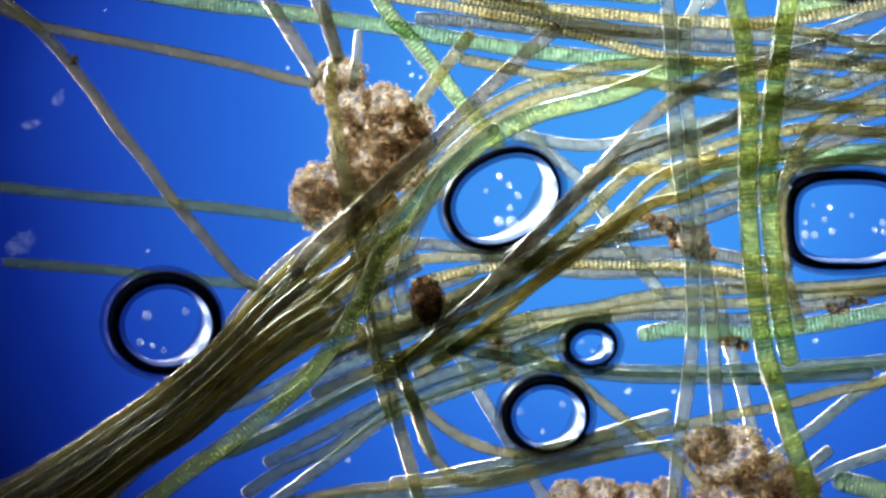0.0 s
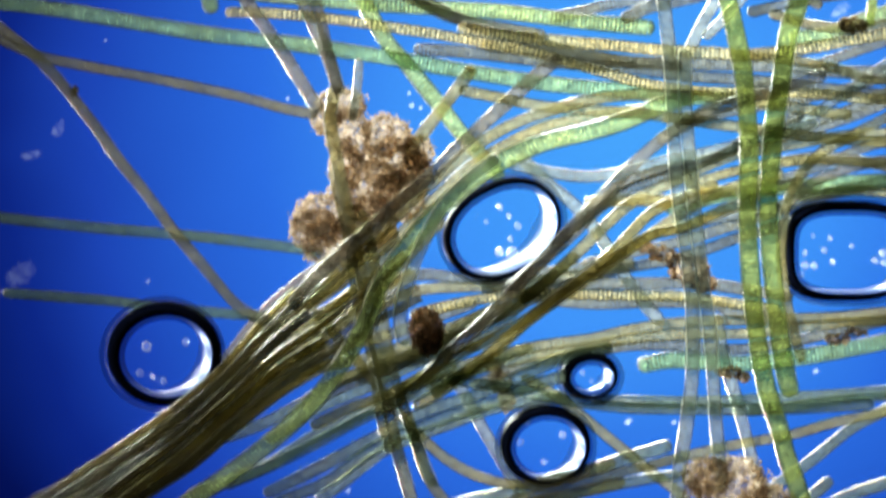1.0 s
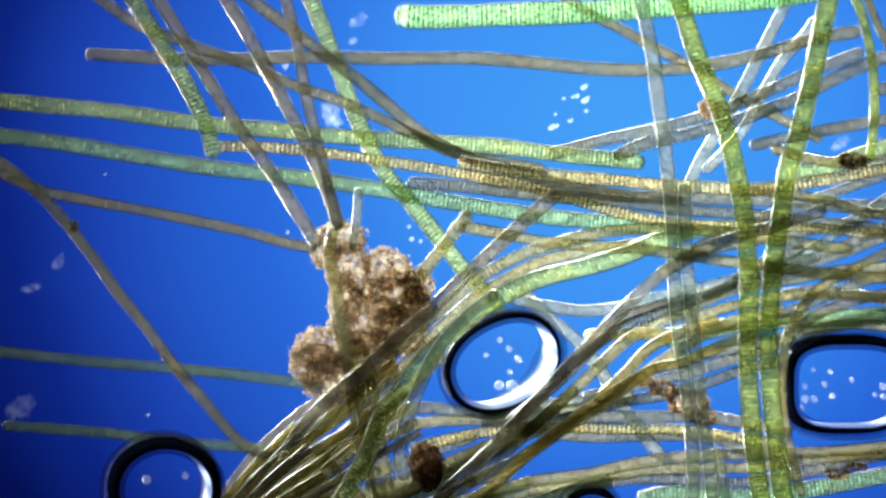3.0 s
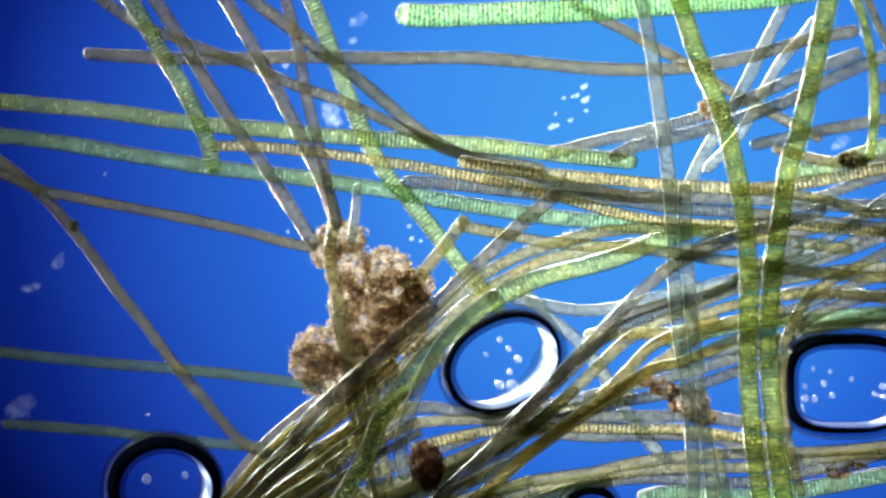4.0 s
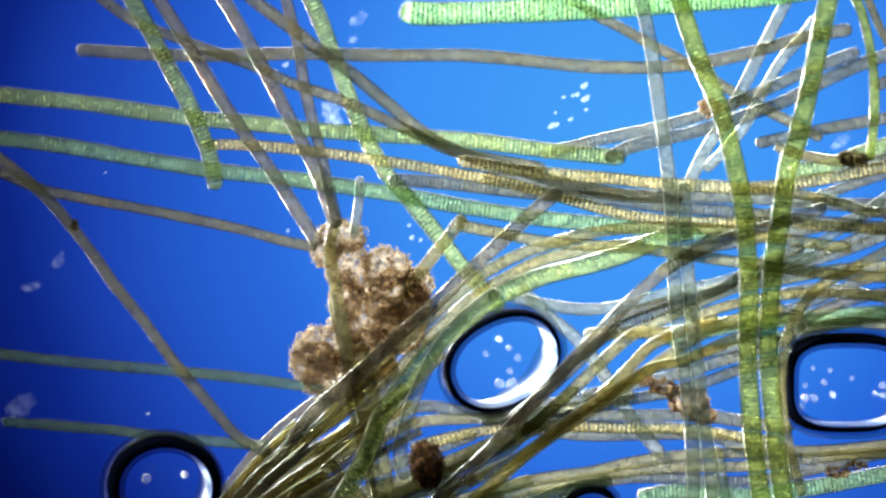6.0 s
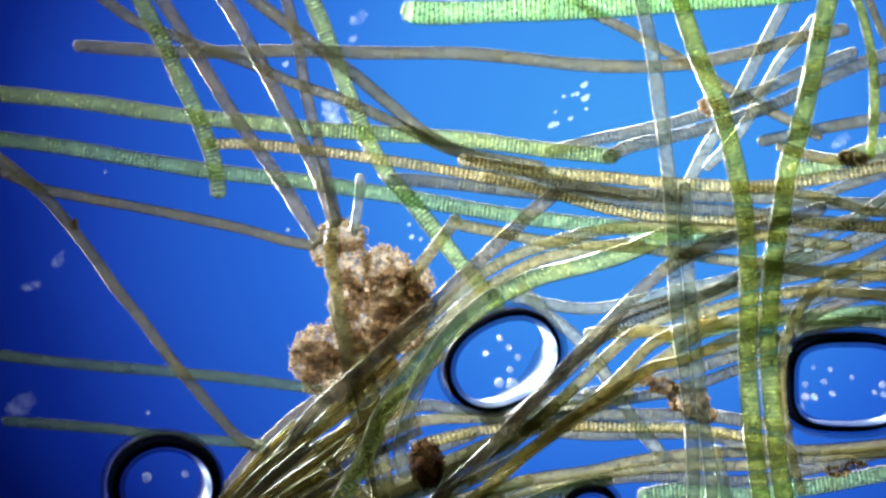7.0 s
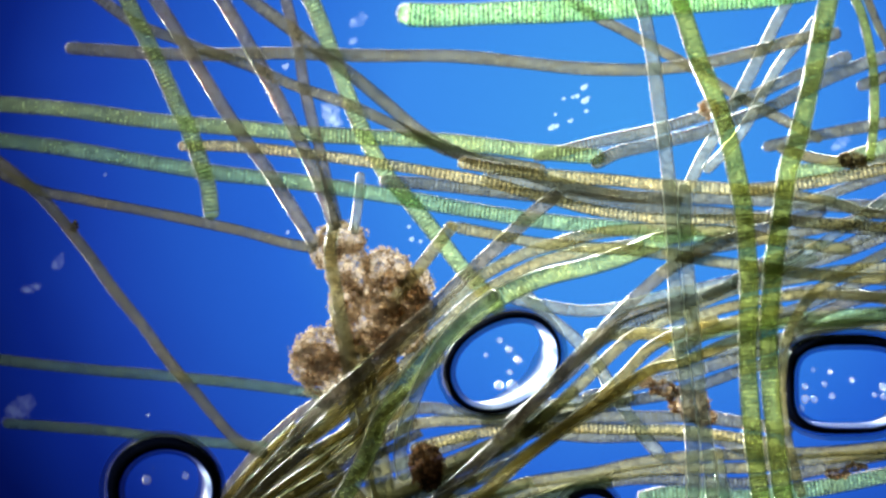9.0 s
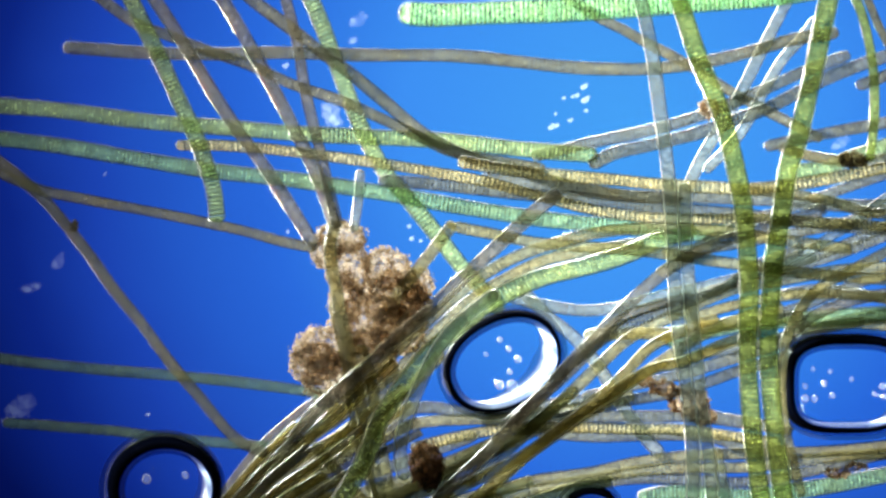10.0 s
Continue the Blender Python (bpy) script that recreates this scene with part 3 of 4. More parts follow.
filament("olive", 0.018, 0.13, [(0.704, 0.463), (0.727, 0.414), (0.738, 0.374), (0.746, 0.325), (0.749, 0.276), (0.749, 0.217), (0.743, 0.153)], "e", "")
filament("dark", 0.016, 0.145, [(0.727, 0.462), (0.746, 0.413), (0.763, 0.374), (0.79, 0.325)], "", "")
glide_16 = filament("slate", 0.022, 0.116, [(0.728, 0.286), (0.764, 0.3), (0.823, 0.324)], "s", "")
filament("green", 0.03, 0.058, [(0.621, 0.135), (0.671, 0.142), (0.72, 0.162), (0.77, 0.178), (0.829, 0.199)], "s", "")
filament("band", 0.024, 0.116, [(0.035, 0.151), (0.114, 0.139), (0.213, 0.127), (0.291, 0.12), (0.37, 0.113), (0.459, 0.109), (0.538, 0.105), (0.626, 0.114), (0.705, 0.129), (0.803, 0.149)], "s", "brown filament with golden cross bands")
filament("slate", 0.024, 0.072, [(0.075, 0.122), (0.135, 0.116), (0.214, 0.108), (0.313, 0.094), (0.412, 0.09), (0.511, 0.089), (0.61, 0.084), (0.709, 0.075), (0.808, 0.078)], "s", "")
glide_17 = filament("brown", 0.022, 0.13, [(0.028, 0.038), (0.085, 0.026), (0.163, 0.01), (0.252, 0.004), (0.33, -0.001), (0.409, -0.012), (0.487, -0.024), (0.566, -0.033), (0.645, -0.043), (0.723, -0.05), (0.821, -0.058)], "s", "dark brown filament with a yellowish end")
filament("slate", 0.02, 0.029, [(0.514, -0.054), (0.594, -0.037), (0.653, -0.024), (0.713, -0.004), (0.773, 0.021), (0.833, 0.046)], "s", "")
filament("slate", 0.02, 0.043, [(0.384, -0.039), (0.443, 0.001), (0.503, 0.033), (0.563, 0.056), (0.632, 0.081), (0.712, 0.11), (0.811, 0.14)], "s", "")
filament("dark", 0.02, 0.101, [(0.509, 0.105), (0.608, 0.095), (0.687, 0.08), (0.726, 0.068), (0.765, 0.062), (0.825, 0.058)], "s", "")
filament("grey", 0.018, 0.087, [(0.51, -0.058), (0.629, -0.009), (0.678, 0.021), (0.718, 0.045), (0.757, 0.078), (0.806, 0.11)], "s", "")
filament("stone", 0.026, 0.13, [(-0.259, -0.329), (-0.22, -0.282), (-0.141, -0.211), (-0.083, -0.156), (-0.02, -0.105), (0.034, -0.052), (0.094, 0.006), (0.153, 0.060), (0.2, 0.096)], "es", "grey filament curving out of the bundle to a free end")
filament("brown", 0.023, 0.101, [(-0.31, -0.406), (-0.26, -0.355), (-0.182, -0.277), (-0.103, -0.198), (-0.034, -0.134), (0.036, -0.07), (0.085, -0.035), (0.134, -0.011), (0.193, 0.008), (0.262, 0.027), (0.331, 0.036), (0.41, 0.036), (0.499, 0.029), (0.588, 0.016), (0.706, 0.001)], "se", "")
filament("fern", 0.034, 0.20, [(-0.543, -0.746), (-0.483, -0.705), (-0.424, -0.66), (-0.37, -0.622), (-0.311, -0.578), (-0.263, -0.538), (-0.224, -0.499), (-0.195, -0.46), (-0.166, -0.416), (-0.143, -0.377), (-0.124, -0.338), (-0.106, -0.293), (-0.043, -0.201), (0.006, -0.152), (0.065, -0.106), (0.115, -0.076), (0.174, -0.05), (0.253, -0.029), (0.313, -0.011), (0.373, 0.013), (0.433, 0.033)], "e", "broad green filament bowing through the tangle", -0.12)
filament("grey", 0.025, 0.145, [(-0.069, -0.392), (-0.074, -0.354), (-0.067, -0.313), (-0.05, -0.259), (-0.028, -0.207), (0.001, -0.158), (0.045, -0.113), (0.094, -0.077)], "se", "smooth pale filament bent like a hook beside a bubble")
glide_18 = filament("brown", 0.024, 0.145, [(0.013, 0.038), (-0.024, -0.011), (-0.063, -0.06), (-0.098, -0.103)], "se", "short brown filament stub rising from the debris", -0.102)
glide_19 = filament("grey", 0.017, 0.101, [(-0.145, 0.131), (-0.147, 0.09), (-0.154, 0.036)], "se", "")
filament("stone", 0.024, 0.116, [(-0.102, -0.515), (-0.043, -0.471), (0.016, -0.411), (0.075, -0.355), (0.134, -0.294), (0.183, -0.245), (0.232, -0.188), (0.282, -0.137), (0.331, -0.088), (0.39, -0.038), (0.449, -0.004), (0.508, 0.021), (0.587, 0.045), (0.665, 0.07)], "se", "")
filament("brown", 0.023, 0.087, [(0.045, -0.406), (0.115, -0.351), (0.174, -0.297), (0.223, -0.251), (0.273, -0.202), (0.322, -0.159), (0.372, -0.132), (0.431, -0.103), (0.51, -0.068), (0.599, -0.053), (0.688, -0.039), (0.806, -0.029)], "s", "")
filament("umber", 0.024, 0.043, [(0.259, -0.152), (0.274, -0.15), (0.334, -0.148), (0.394, -0.15), (0.463, -0.138), (0.543, -0.128), (0.632, -0.118)], "se", "")
filament("brown", 0.022, 0.101, [(-0.014, -0.486), (0.055, -0.436), (0.134, -0.37), (0.203, -0.32), (0.272, -0.275), (0.331, -0.231), (0.381, -0.196), (0.44, -0.157), (0.509, -0.127), (0.588, -0.103)], "se", "")
filament("umber", 0.021, 0.116, [(-0.221, -0.54), (-0.161, -0.51), (-0.083, -0.481), (-0.004, -0.436), (0.075, -0.395), (0.144, -0.355), (0.213, -0.306), (0.291, -0.255), (0.36, -0.211), (0.419, -0.196), (0.488, -0.166), (0.547, -0.147)], "se", "")
filament("grey", 0.022, 0.087, [(0.12, -0.086), (0.184, -0.099), (0.253, -0.107), (0.322, -0.099), (0.391, -0.081), (0.47, -0.063), (0.559, -0.039), (0.648, -0.014)], "se", "")
filament("teal", 0.033, 0.029, [(0.404, -0.158), (0.464, -0.143), (0.534, -0.13), (0.614, -0.125), (0.713, -0.119), (0.833, -0.111)], "s", "")
filament("grey", 0.024, 0.029, [(0.14, -0.074), (0.185, -0.119), (0.235, -0.16), (0.275, -0.208), (0.305, -0.258), (0.345, -0.318), (0.38, -0.358)], "se", "")
filament("slate", 0.022, 0.101, [(0.193, -0.226), (0.253, -0.177), (0.312, -0.137), (0.371, -0.113), (0.43, -0.093), (0.499, -0.063), (0.548, -0.029), (0.627, 0.001)], "se", "")
filament("brown", 0.02, 0.116, [(0.624, -0.424), (0.609, -0.373), (0.596, -0.314), (0.59, -0.255), (0.592, -0.201), (0.601, -0.149), (0.624, -0.102), (0.656, -0.068), (0.695, -0.046), (0.734, -0.025), (0.803, 0.011)], "s", "")
filament("brown", 0.022, 0.043, [(0.632, -0.143), (0.712, -0.13), (0.772, -0.133), (0.831, -0.138)], "s", "")
filament("stone", 0.022, 0.072, [(0.61, -0.148), (0.65, -0.118), (0.709, -0.093), (0.769, -0.08), (0.828, -0.073)], "s", "")
filament("slate", 0.022, 0.029, [(0.604, -0.079), (0.663, -0.071), (0.733, -0.079), (0.833, -0.099)], "s", "")
filament("band", 0.022, 0.058, [(-0.049, -0.349), (0.016, -0.333), (0.085, -0.319), (0.165, -0.312), (0.254, -0.314), (0.333, -0.317), (0.413, -0.317), (0.512, -0.329), (0.591, -0.342)], "se", "")
filament("slate", 0.024, 0.043, [(0.076, -0.302), (0.175, -0.297), (0.274, -0.294), (0.364, -0.296), (0.443, -0.294), (0.513, -0.302), (0.612, -0.317)], "se", "")
filament("slate", 0.024, 0.029, [(0.116, -0.31), (0.195, -0.323), (0.275, -0.33), (0.365, -0.328), (0.464, -0.33), (0.534, -0.348), (0.614, -0.358)], "se", "")
filament("slate", 0.022, 0.058, [(0.264, -0.279), (0.333, -0.265), (0.403, -0.253), (0.462, -0.235), (0.532, -0.209), (0.611, -0.188)], "se", "")
filament("slate", 0.02, 0.043, [(0.394, -0.203), (0.453, -0.186), (0.533, -0.17), (0.593, -0.158)], "se", "")
filament("slate", 0.022, 0.029, [(-0.104, -0.293), (-0.034, -0.28), (0.036, -0.286), (0.116, -0.282), (0.195, -0.273), (0.275, -0.263)], "se", "")
filament("brown", 0.022, 0.029, [(-0.114, -0.333), (-0.044, -0.308), (0.036, -0.3), (0.116, -0.296), (0.195, -0.286), (0.275, -0.273), (0.335, -0.258)], "se", "")
filament("brown", 0.023, 0.087, [(-0.083, -0.482), (-0.004, -0.45), (0.065, -0.429), (0.164, -0.406), (0.253, -0.392), (0.332, -0.374), (0.411, -0.364), (0.51, -0.359), (0.609, -0.356), (0.708, -0.351), (0.826, -0.341)], "s", "")
filament("brown", 0.022, 0.072, [(-0.024, -0.472), (0.075, -0.442), (0.174, -0.419), (0.263, -0.403), (0.353, -0.389), (0.442, -0.383), (0.541, -0.381), (0.63, -0.371), (0.729, -0.361), (0.828, -0.356)], "s", "")
filament("slate", 0.022, 0.058, [(0.056, -0.473), (0.145, -0.438), (0.234, -0.419), (0.323, -0.405), (0.413, -0.405), (0.522, -0.409), (0.621, -0.395), (0.71, -0.375), (0.829, -0.347)], "s", "")
filament("teal", 0.032, 0.043, [(0.357, -0.437), (0.40, -0.430), (0.46, -0.433), (0.535, -0.436), (0.612, -0.426), (0.712, -0.41), (0.841, -0.386)], "s", "broad blue-green filament with fine bands")
filament("slate", 0.022, 0.043, [(-0.143, -0.463), (-0.064, -0.428), (0.016, -0.378), (0.066, -0.352), (0.115, -0.332)], "se", "")
filament("slate", 0.022, 0.029, [(-0.064, -0.428), (0.006, -0.398), (0.056, -0.368), (0.10, -0.352)], "se", "")
filament("lagoon", 0.023, 0.087, [(0.016, -0.462), (0.095, -0.475), (0.154, -0.487), (0.213, -0.498), (0.312, -0.509), (0.411, -0.514), (0.51, -0.515), (0.609, -0.512), (0.747, -0.505)], "es", "slate-blue filament with a rounded end lying level")
filament("lagoon", 0.023, 0.072, [(0.273, -0.499), (0.412, -0.502), (0.541, -0.5), (0.66, -0.491), (0.848, -0.479)], "s", "")
filament("brown", 0.02, 0.116, [(0.843, -0.491), (0.772, -0.518), (0.685, -0.535), (0.606, -0.557), (0.508, -0.576), (0.41, -0.598), (0.311, -0.622), (0.213, -0.646), (0.114, -0.675), (0.016, -0.691), (-0.083, -0.7), (-0.181, -0.712), (-0.28, -0.732)], "", "")
filament("lagoon", 0.022, 0.058, [(0.849, -0.482), (0.79, -0.51), (0.72, -0.547), (0.651, -0.602), (0.591, -0.646), (0.512, -0.701)], "e", "")
filament("lagoon", 0.022, 0.101, [(0.673, -0.641), (0.637, -0.672), (0.593, -0.713)], "se", "")
filament("lagoon", 0.024, 0.087, [(0.846, -0.625), (0.775, -0.643), (0.708, -0.665), (0.658, -0.692), (0.609, -0.729)], "", "")
filament("green", 0.04, 0.116, [(0.697, -0.693), (0.734, -0.702), (0.803, -0.724)], "s", "")
filament("lagoon", 0.026, 0.058, [(0.391, -0.582), (0.333, -0.598), (0.264, -0.619), (0.194, -0.639), (0.115, -0.664), (0.056, -0.676), (-0.024, -0.691), (-0.083, -0.698)], "se", "slate-blue filament with a rounded end")
filament("brown", 0.021, 0.072, [(0.145, -0.462), (0.199, -0.492), (0.244, -0.525), (0.313, -0.584), (0.362, -0.624), (0.412, -0.661), (0.452, -0.705)], "se", "")
filament("grey", 0.022, 0.043, [(0.021, -0.463), (0.041, -0.493), (0.068, -0.547), (0.097, -0.597), (0.127, -0.647), (0.16, -0.697), (0.2, -0.756)], "s", "")
filament("brown", 0.021, 0.087, [(-0.221, -0.346), (-0.152, -0.427), (-0.093, -0.501), (-0.043, -0.558), (0.006, -0.601), (0.065, -0.633), (0.134, -0.647), (0.213, -0.633), (0.293, -0.61)], "se", "")
filament("brown", 0.024, 0.116, [(-0.191, 0.04), (-0.196, -0.009), (-0.184, -0.078), (-0.171, -0.147), (-0.156, -0.21), (-0.139, -0.289), (-0.122, -0.383), (-0.102, -0.48), (-0.082, -0.569), (-0.063, -0.637), (-0.043, -0.721), (-0.038, -0.75)], "s", "brown filament standing across the bundle", 0.029)
filament("brown", 0.022, 0.116, [(-0.142, -0.176), (-0.127, -0.225), (-0.112, -0.312), (-0.097, -0.403), (-0.083, -0.466), (-0.067, -0.515), (-0.045, -0.574), (-0.027, -0.628), (0.006, -0.674), (0.045, -0.692), (0.114, -0.684), (0.173, -0.67), (0.251, -0.652), (0.31, -0.637)], "se", "brown filament standing across the bundle", 0.029)
filament("brown", 0.02, 0.087, [(-0.192, -0.098), (-0.179, -0.157), (-0.167, -0.216), (-0.155, -0.285), (-0.139, -0.355), (-0.122, -0.436), (-0.11, -0.515), (-0.092, -0.584)], "se", "", 0.043)
filament("grey", 0.022, 0.13, [(-0.048, -0.559), (-0.033, -0.603), (-0.019, -0.641)], "es", "")
filament("lagoon", 0.024, 0.072, [(-0.303, -0.661), (-0.242, -0.63), (-0.162, -0.586), (-0.103, -0.556), (-0.024, -0.517), (0.065, -0.487), (0.145, -0.452), (0.214, -0.425), (0.293, -0.407)], "se", "slate-blue filament with a rounded free end")
filament("lagoon", 0.024, 0.087, [(-0.34, -0.714), (-0.281, -0.674), (-0.202, -0.64), (-0.132, -0.591), (-0.063, -0.556), (0.016, -0.524), (0.095, -0.5), (0.144, -0.477), (0.213, -0.457)], "se", "slate-blue filament with a rounded free end")
filament("lagoon", 0.022, 0.058, [(-0.312, -0.745), (-0.237, -0.688), (-0.173, -0.641), (-0.123, -0.602), (-0.083, -0.579), (-0.004, -0.547), (0.075, -0.517), (0.135, -0.505), (0.214, -0.492)], "e", "")
filament("lagoon", 0.022, 0.058, [(-0.376, -0.646), (-0.302, -0.614), (-0.222, -0.575), (-0.143, -0.532), (-0.064, -0.495), (0.016, -0.463), (0.085, -0.433), (0.155, -0.407)], "se", "")
filament("lagoon", 0.024, 0.043, [(-0.521, -0.736), (-0.451, -0.677), (-0.382, -0.645), (-0.312, -0.617), (-0.223, -0.562), (-0.143, -0.523), (-0.064, -0.478), (0.016, -0.438)], "e", "")
filament("lagoon", 0.022, 0.029, [(-0.303, -0.568), (-0.223, -0.518), (-0.143, -0.483), (-0.064, -0.443), (0.016, -0.408)], "se", "")
filament("lagoon", 0.022, 0.043, [(-0.382, -0.567), (-0.322, -0.543), (-0.262, -0.513), (-0.183, -0.468), (-0.103, -0.438), (-0.024, -0.408)], "se", "")
filament("lagoon", 0.02, 0.101, [(-0.221, -0.725), (-0.103, -0.715), (0.016, -0.711), (0.114, -0.693), (0.213, -0.666), (0.312, -0.644), (0.41, -0.629)], "e", "")
filament("brown", 0.022, 0.058, [(-0.302, -0.463), (-0.222, -0.443), (-0.143, -0.427), (-0.064, -0.402), (0.016, -0.372), (0.095, -0.337)], "se", "")
filament("slate", 0.022, 0.029, [(-0.263, -0.438), (-0.183, -0.408), (-0.104, -0.388), (-0.024, -0.358), (0.056, -0.328)], "se", "")
filament("brown", 0.022, 0.101, [(-0.251, -0.421), (-0.191, -0.376), (-0.132, -0.325), (-0.083, -0.275), (-0.043, -0.226), (-0.004, -0.186)], "se", "")
filament("slate", 0.02, 0.058, [(0.452, -0.078), (0.532, -0.054), (0.611, -0.029), (0.691, 0.001), (0.778, 0.041), (0.829, 0.065)], "s", "")
filament("slate", 0.02, 0.058, [(0.586, -0.116), (0.651, -0.093), (0.73, -0.059), (0.829, -0.029)], "s", "")
filament("slate", 0.026, 0.029, [(0.594, -0.16), (0.663, -0.14), (0.743, -0.121), (0.843, -0.104)], "s", "")
filament("slate", 0.02, 0.043, [(0.394, -0.004), (0.463, 0.001), (0.533, 0.011), (0.607, 0.026), (0.672, 0.039), (0.732, 0.056), (0.831, 0.086)], "s", "")
filament("brown", 0.02, 0.087, [(0.431, -0.12), (0.51, -0.098), (0.599, -0.083), (0.688, -0.078), (0.826, -0.088)], "s", "")
filament("brown", 0.022, 0.072, [(-0.222, -0.377), (-0.143, -0.291), (-0.063, -0.197), (0.006, -0.128), (0.055, -0.083), (0.105, -0.053), (0.174, -0.021), (0.254, -0.004), (0.343, 0.011)], "se", "")
filament("slate", 0.022, 0.043, [(-0.223, -0.488), (-0.143, -0.448), (-0.064, -0.418), (0.006, -0.393), (0.086, -0.357), (0.155, -0.322), (0.225, -0.292)], "se", "")
filament("slate", 0.022, 0.058, [(-0.242, -0.512), (-0.163, -0.47), (-0.083, -0.438), (-0.004, -0.419), (0.05, -0.404)], "se", "")
filament("brown", 0.021, 0.087, [(-0.182, -0.462), (-0.103, -0.435), (-0.024, -0.406), (0.045, -0.376), (0.115, -0.336), (0.174, -0.296), (0.233, -0.246)], "se", "")
filament("umber", 0.021, 0.072, [(-0.044, -0.507), (0.016, -0.472), (0.085, -0.417), (0.154, -0.356), (0.214, -0.311), (0.273, -0.261), (0.323, -0.212), (0.362, -0.172), (0.412, -0.148), (0.481, -0.123)], "se", "")
filament("stone", 0.021, 0.101, [(0.114, -0.305), (0.174, -0.255), (0.223, -0.211), (0.272, -0.162), (0.312, -0.122), (0.361, -0.103), (0.43, -0.083)], "se", "")
filament("slate", 0.022, 0.043, [(0.255, -0.258), (0.334, -0.24), (0.414, -0.223), (0.493, -0.198), (0.543, -0.183), (0.612, -0.158)], "se", "")
filament("lagoon", 0.02, 0.072, [(0.541, -0.517), (0.63, -0.507), (0.709, -0.497), (0.848, -0.487)], "s", "")

# the dense bundle: threads side by side between two bowed edges
UPPER = np.array([(-0.02, -0.08), (-0.10, -0.155), (-0.20, -0.245), (-0.26, -0.295), (-0.325, -0.36), (-0.395, -0.445), (-0.49, -0.525), (-0.59, -0.593), (-0.69, -0.655), (-0.80, -0.72), (-0.86, -0.76)])
LOWER = np.array([(0.06, -0.30), (-0.03, -0.335), (-0.12, -0.38), (-0.19, -0.425), (-0.28, -0.48), (-0.36, -0.545), (-0.44, -0.62), (-0.53, -0.68), (-0.60, -0.735), (-0.68, -0.79), (-0.74, -0.83)])
bundle_rng = np.random.default_rng(5)
for k in range(21):
    f = k / 20
    drift = bundle_rng.uniform(-0.06, 0.06)
    first = int(bundle_rng.integers(1, 4))
    row = [UPPER[i] * (1 - f) + LOWER[i] * f + (LOWER[i] - UPPER[i]) * drift * math.sin(i * 1.1 + k) for i in range(first, 11)]
    kind = ("stone", "umber", "dark", "umber", "dark", "umber", "bark", "umber")[k % 8]
    filament(kind, bundle_rng.uniform(0.014, 0.022), 0.016 + 0.019 * (k * 5 % 7), [(round(float(p[0]), 3), round(float(p[1]), 3)) for p in row])

# ---- debris ----
clump("debris_clump", "ragged brown clump of gritty debris on the filaments", "debris",
      [(-0.178, 0.020, 0.045, 0.030), (-0.165, -0.030, 0.040, 0.045), (-0.100, -0.035, 0.045, 0.038), (-0.085, -0.085, 0.060, 0.050), (-0.130, -0.130, 0.065, 0.060),
       (-0.205, -0.175, 0.060, 0.042), (-0.195, -0.225, 0.055, 0.045), (-0.045, -0.065, 0.030, 0.034), (-0.225, -0.200, 0.045, 0.040), (-0.205, -0.005, 0.028, 0.030), (-0.130, -0.185, 0.05, 0.05), (-0.078, -0.140, 0.052, 0.045), (-0.050, -0.100, 0.032, 0.036),
       (-0.172, -0.090, 0.030, 0.050)],
      0.0026, DEBRIS, 0.5, 3, 0.062)
clump("debris_clump", "flat brown patch of debris in the lower water", "debris",
      [(0.500, -0.650, 0.075, 0.055), (0.560, -0.690, 0.060, 0.045), (0.460, -0.630, 0.045, 0.035), (0.610, -0.705, 0.045, 0.040), (0.520, -0.720, 0.09, 0.04)],
      0.0027, DEBRIS, 0.5, 4, 0.12)
clump("debris_clump", "long brown strip of fluffy debris", "debris",
      [(0.220, -0.720, 0.035, 0.028), (0.275, -0.715, 0.045, 0.024), (0.340, -0.722, 0.045, 0.024), (0.390, -0.712, 0.025, 0.022)], 0.0027, DEBRIS, 0.55, 5, 0.05)
clump("debris_clump", "rusty crumbs caught between crossing filaments", "debris",
      [(0.430, -0.268, 0.036, 0.026), (0.385, -0.243, 0.024, 0.014), (0.455, -0.292, 0.024, 0.018), (0.355, -0.232, 0.016, 0.010)], 0.0036, RUST, 0.8, 6, 0.07)
clump("debris_clump", "small rusty crumbs beside a filament", "debris", [(0.500, -0.449, 0.025, 0.010), (0.525, -0.458, 0.014, 0.010)], 0.004, RUST, 0.7, 7, 0.09)
clump("debris_clump", "small rusty crumbs under the squarish bubble", "debris", [(0.690, -0.392, 0.022, 0.010), (0.72, -0.38, 0.02, 0.008)], 0.004, RUST, 0.7, 8, 0.09)
clump("debris_clump", "brown crumb on crossing filaments", "debris", [(0.465, 0.245, 0.018, 0.016)], 0.006, DEBRIS, 1.0, 9, 0.11)
clump("debris_clump", "dark gritty crumb on a filament", "debris", [(0.715, 0.155, 0.026, 0.013), (0.70, 0.157, 0.014, 0.010)], 0.004, SOOT, 0.8, 10, 0.12)
clump("debris_clump", "pale glassy flake on the filaments", "debris", [(-0.195, 0.238, 0.015, 0.019), (-0.188, 0.226, 0.010, 0.012)], 0.006, SPECK, 0.8, 11, 0.12)
clump("debris_clump", "pale tattered debris beside a bubble", "debris", [(0.100, -0.468, 0.022, 0.020), (0.112, -0.500, 0.016, 0.022), (0.088, -0.440, 0.016, 0.014)], 0.0036, DEBRIS, 0.4, 14, 0.06)
clump("spore", "round dark brown spore with a fuzzy outline", "spore", [(-0.028, -0.376, 0.031, 0.040), (-0.024, -0.392, 0.022, 0.030)], 0.0022, SPORE, 0.4, 12, 0.12)
clump("debris_speck", "dark speck stuck to a filament", "speck", [(-0.641, 0.040, 0.007, 0.008)], 0.004, SOOT, 1.0, 13, 0.13)
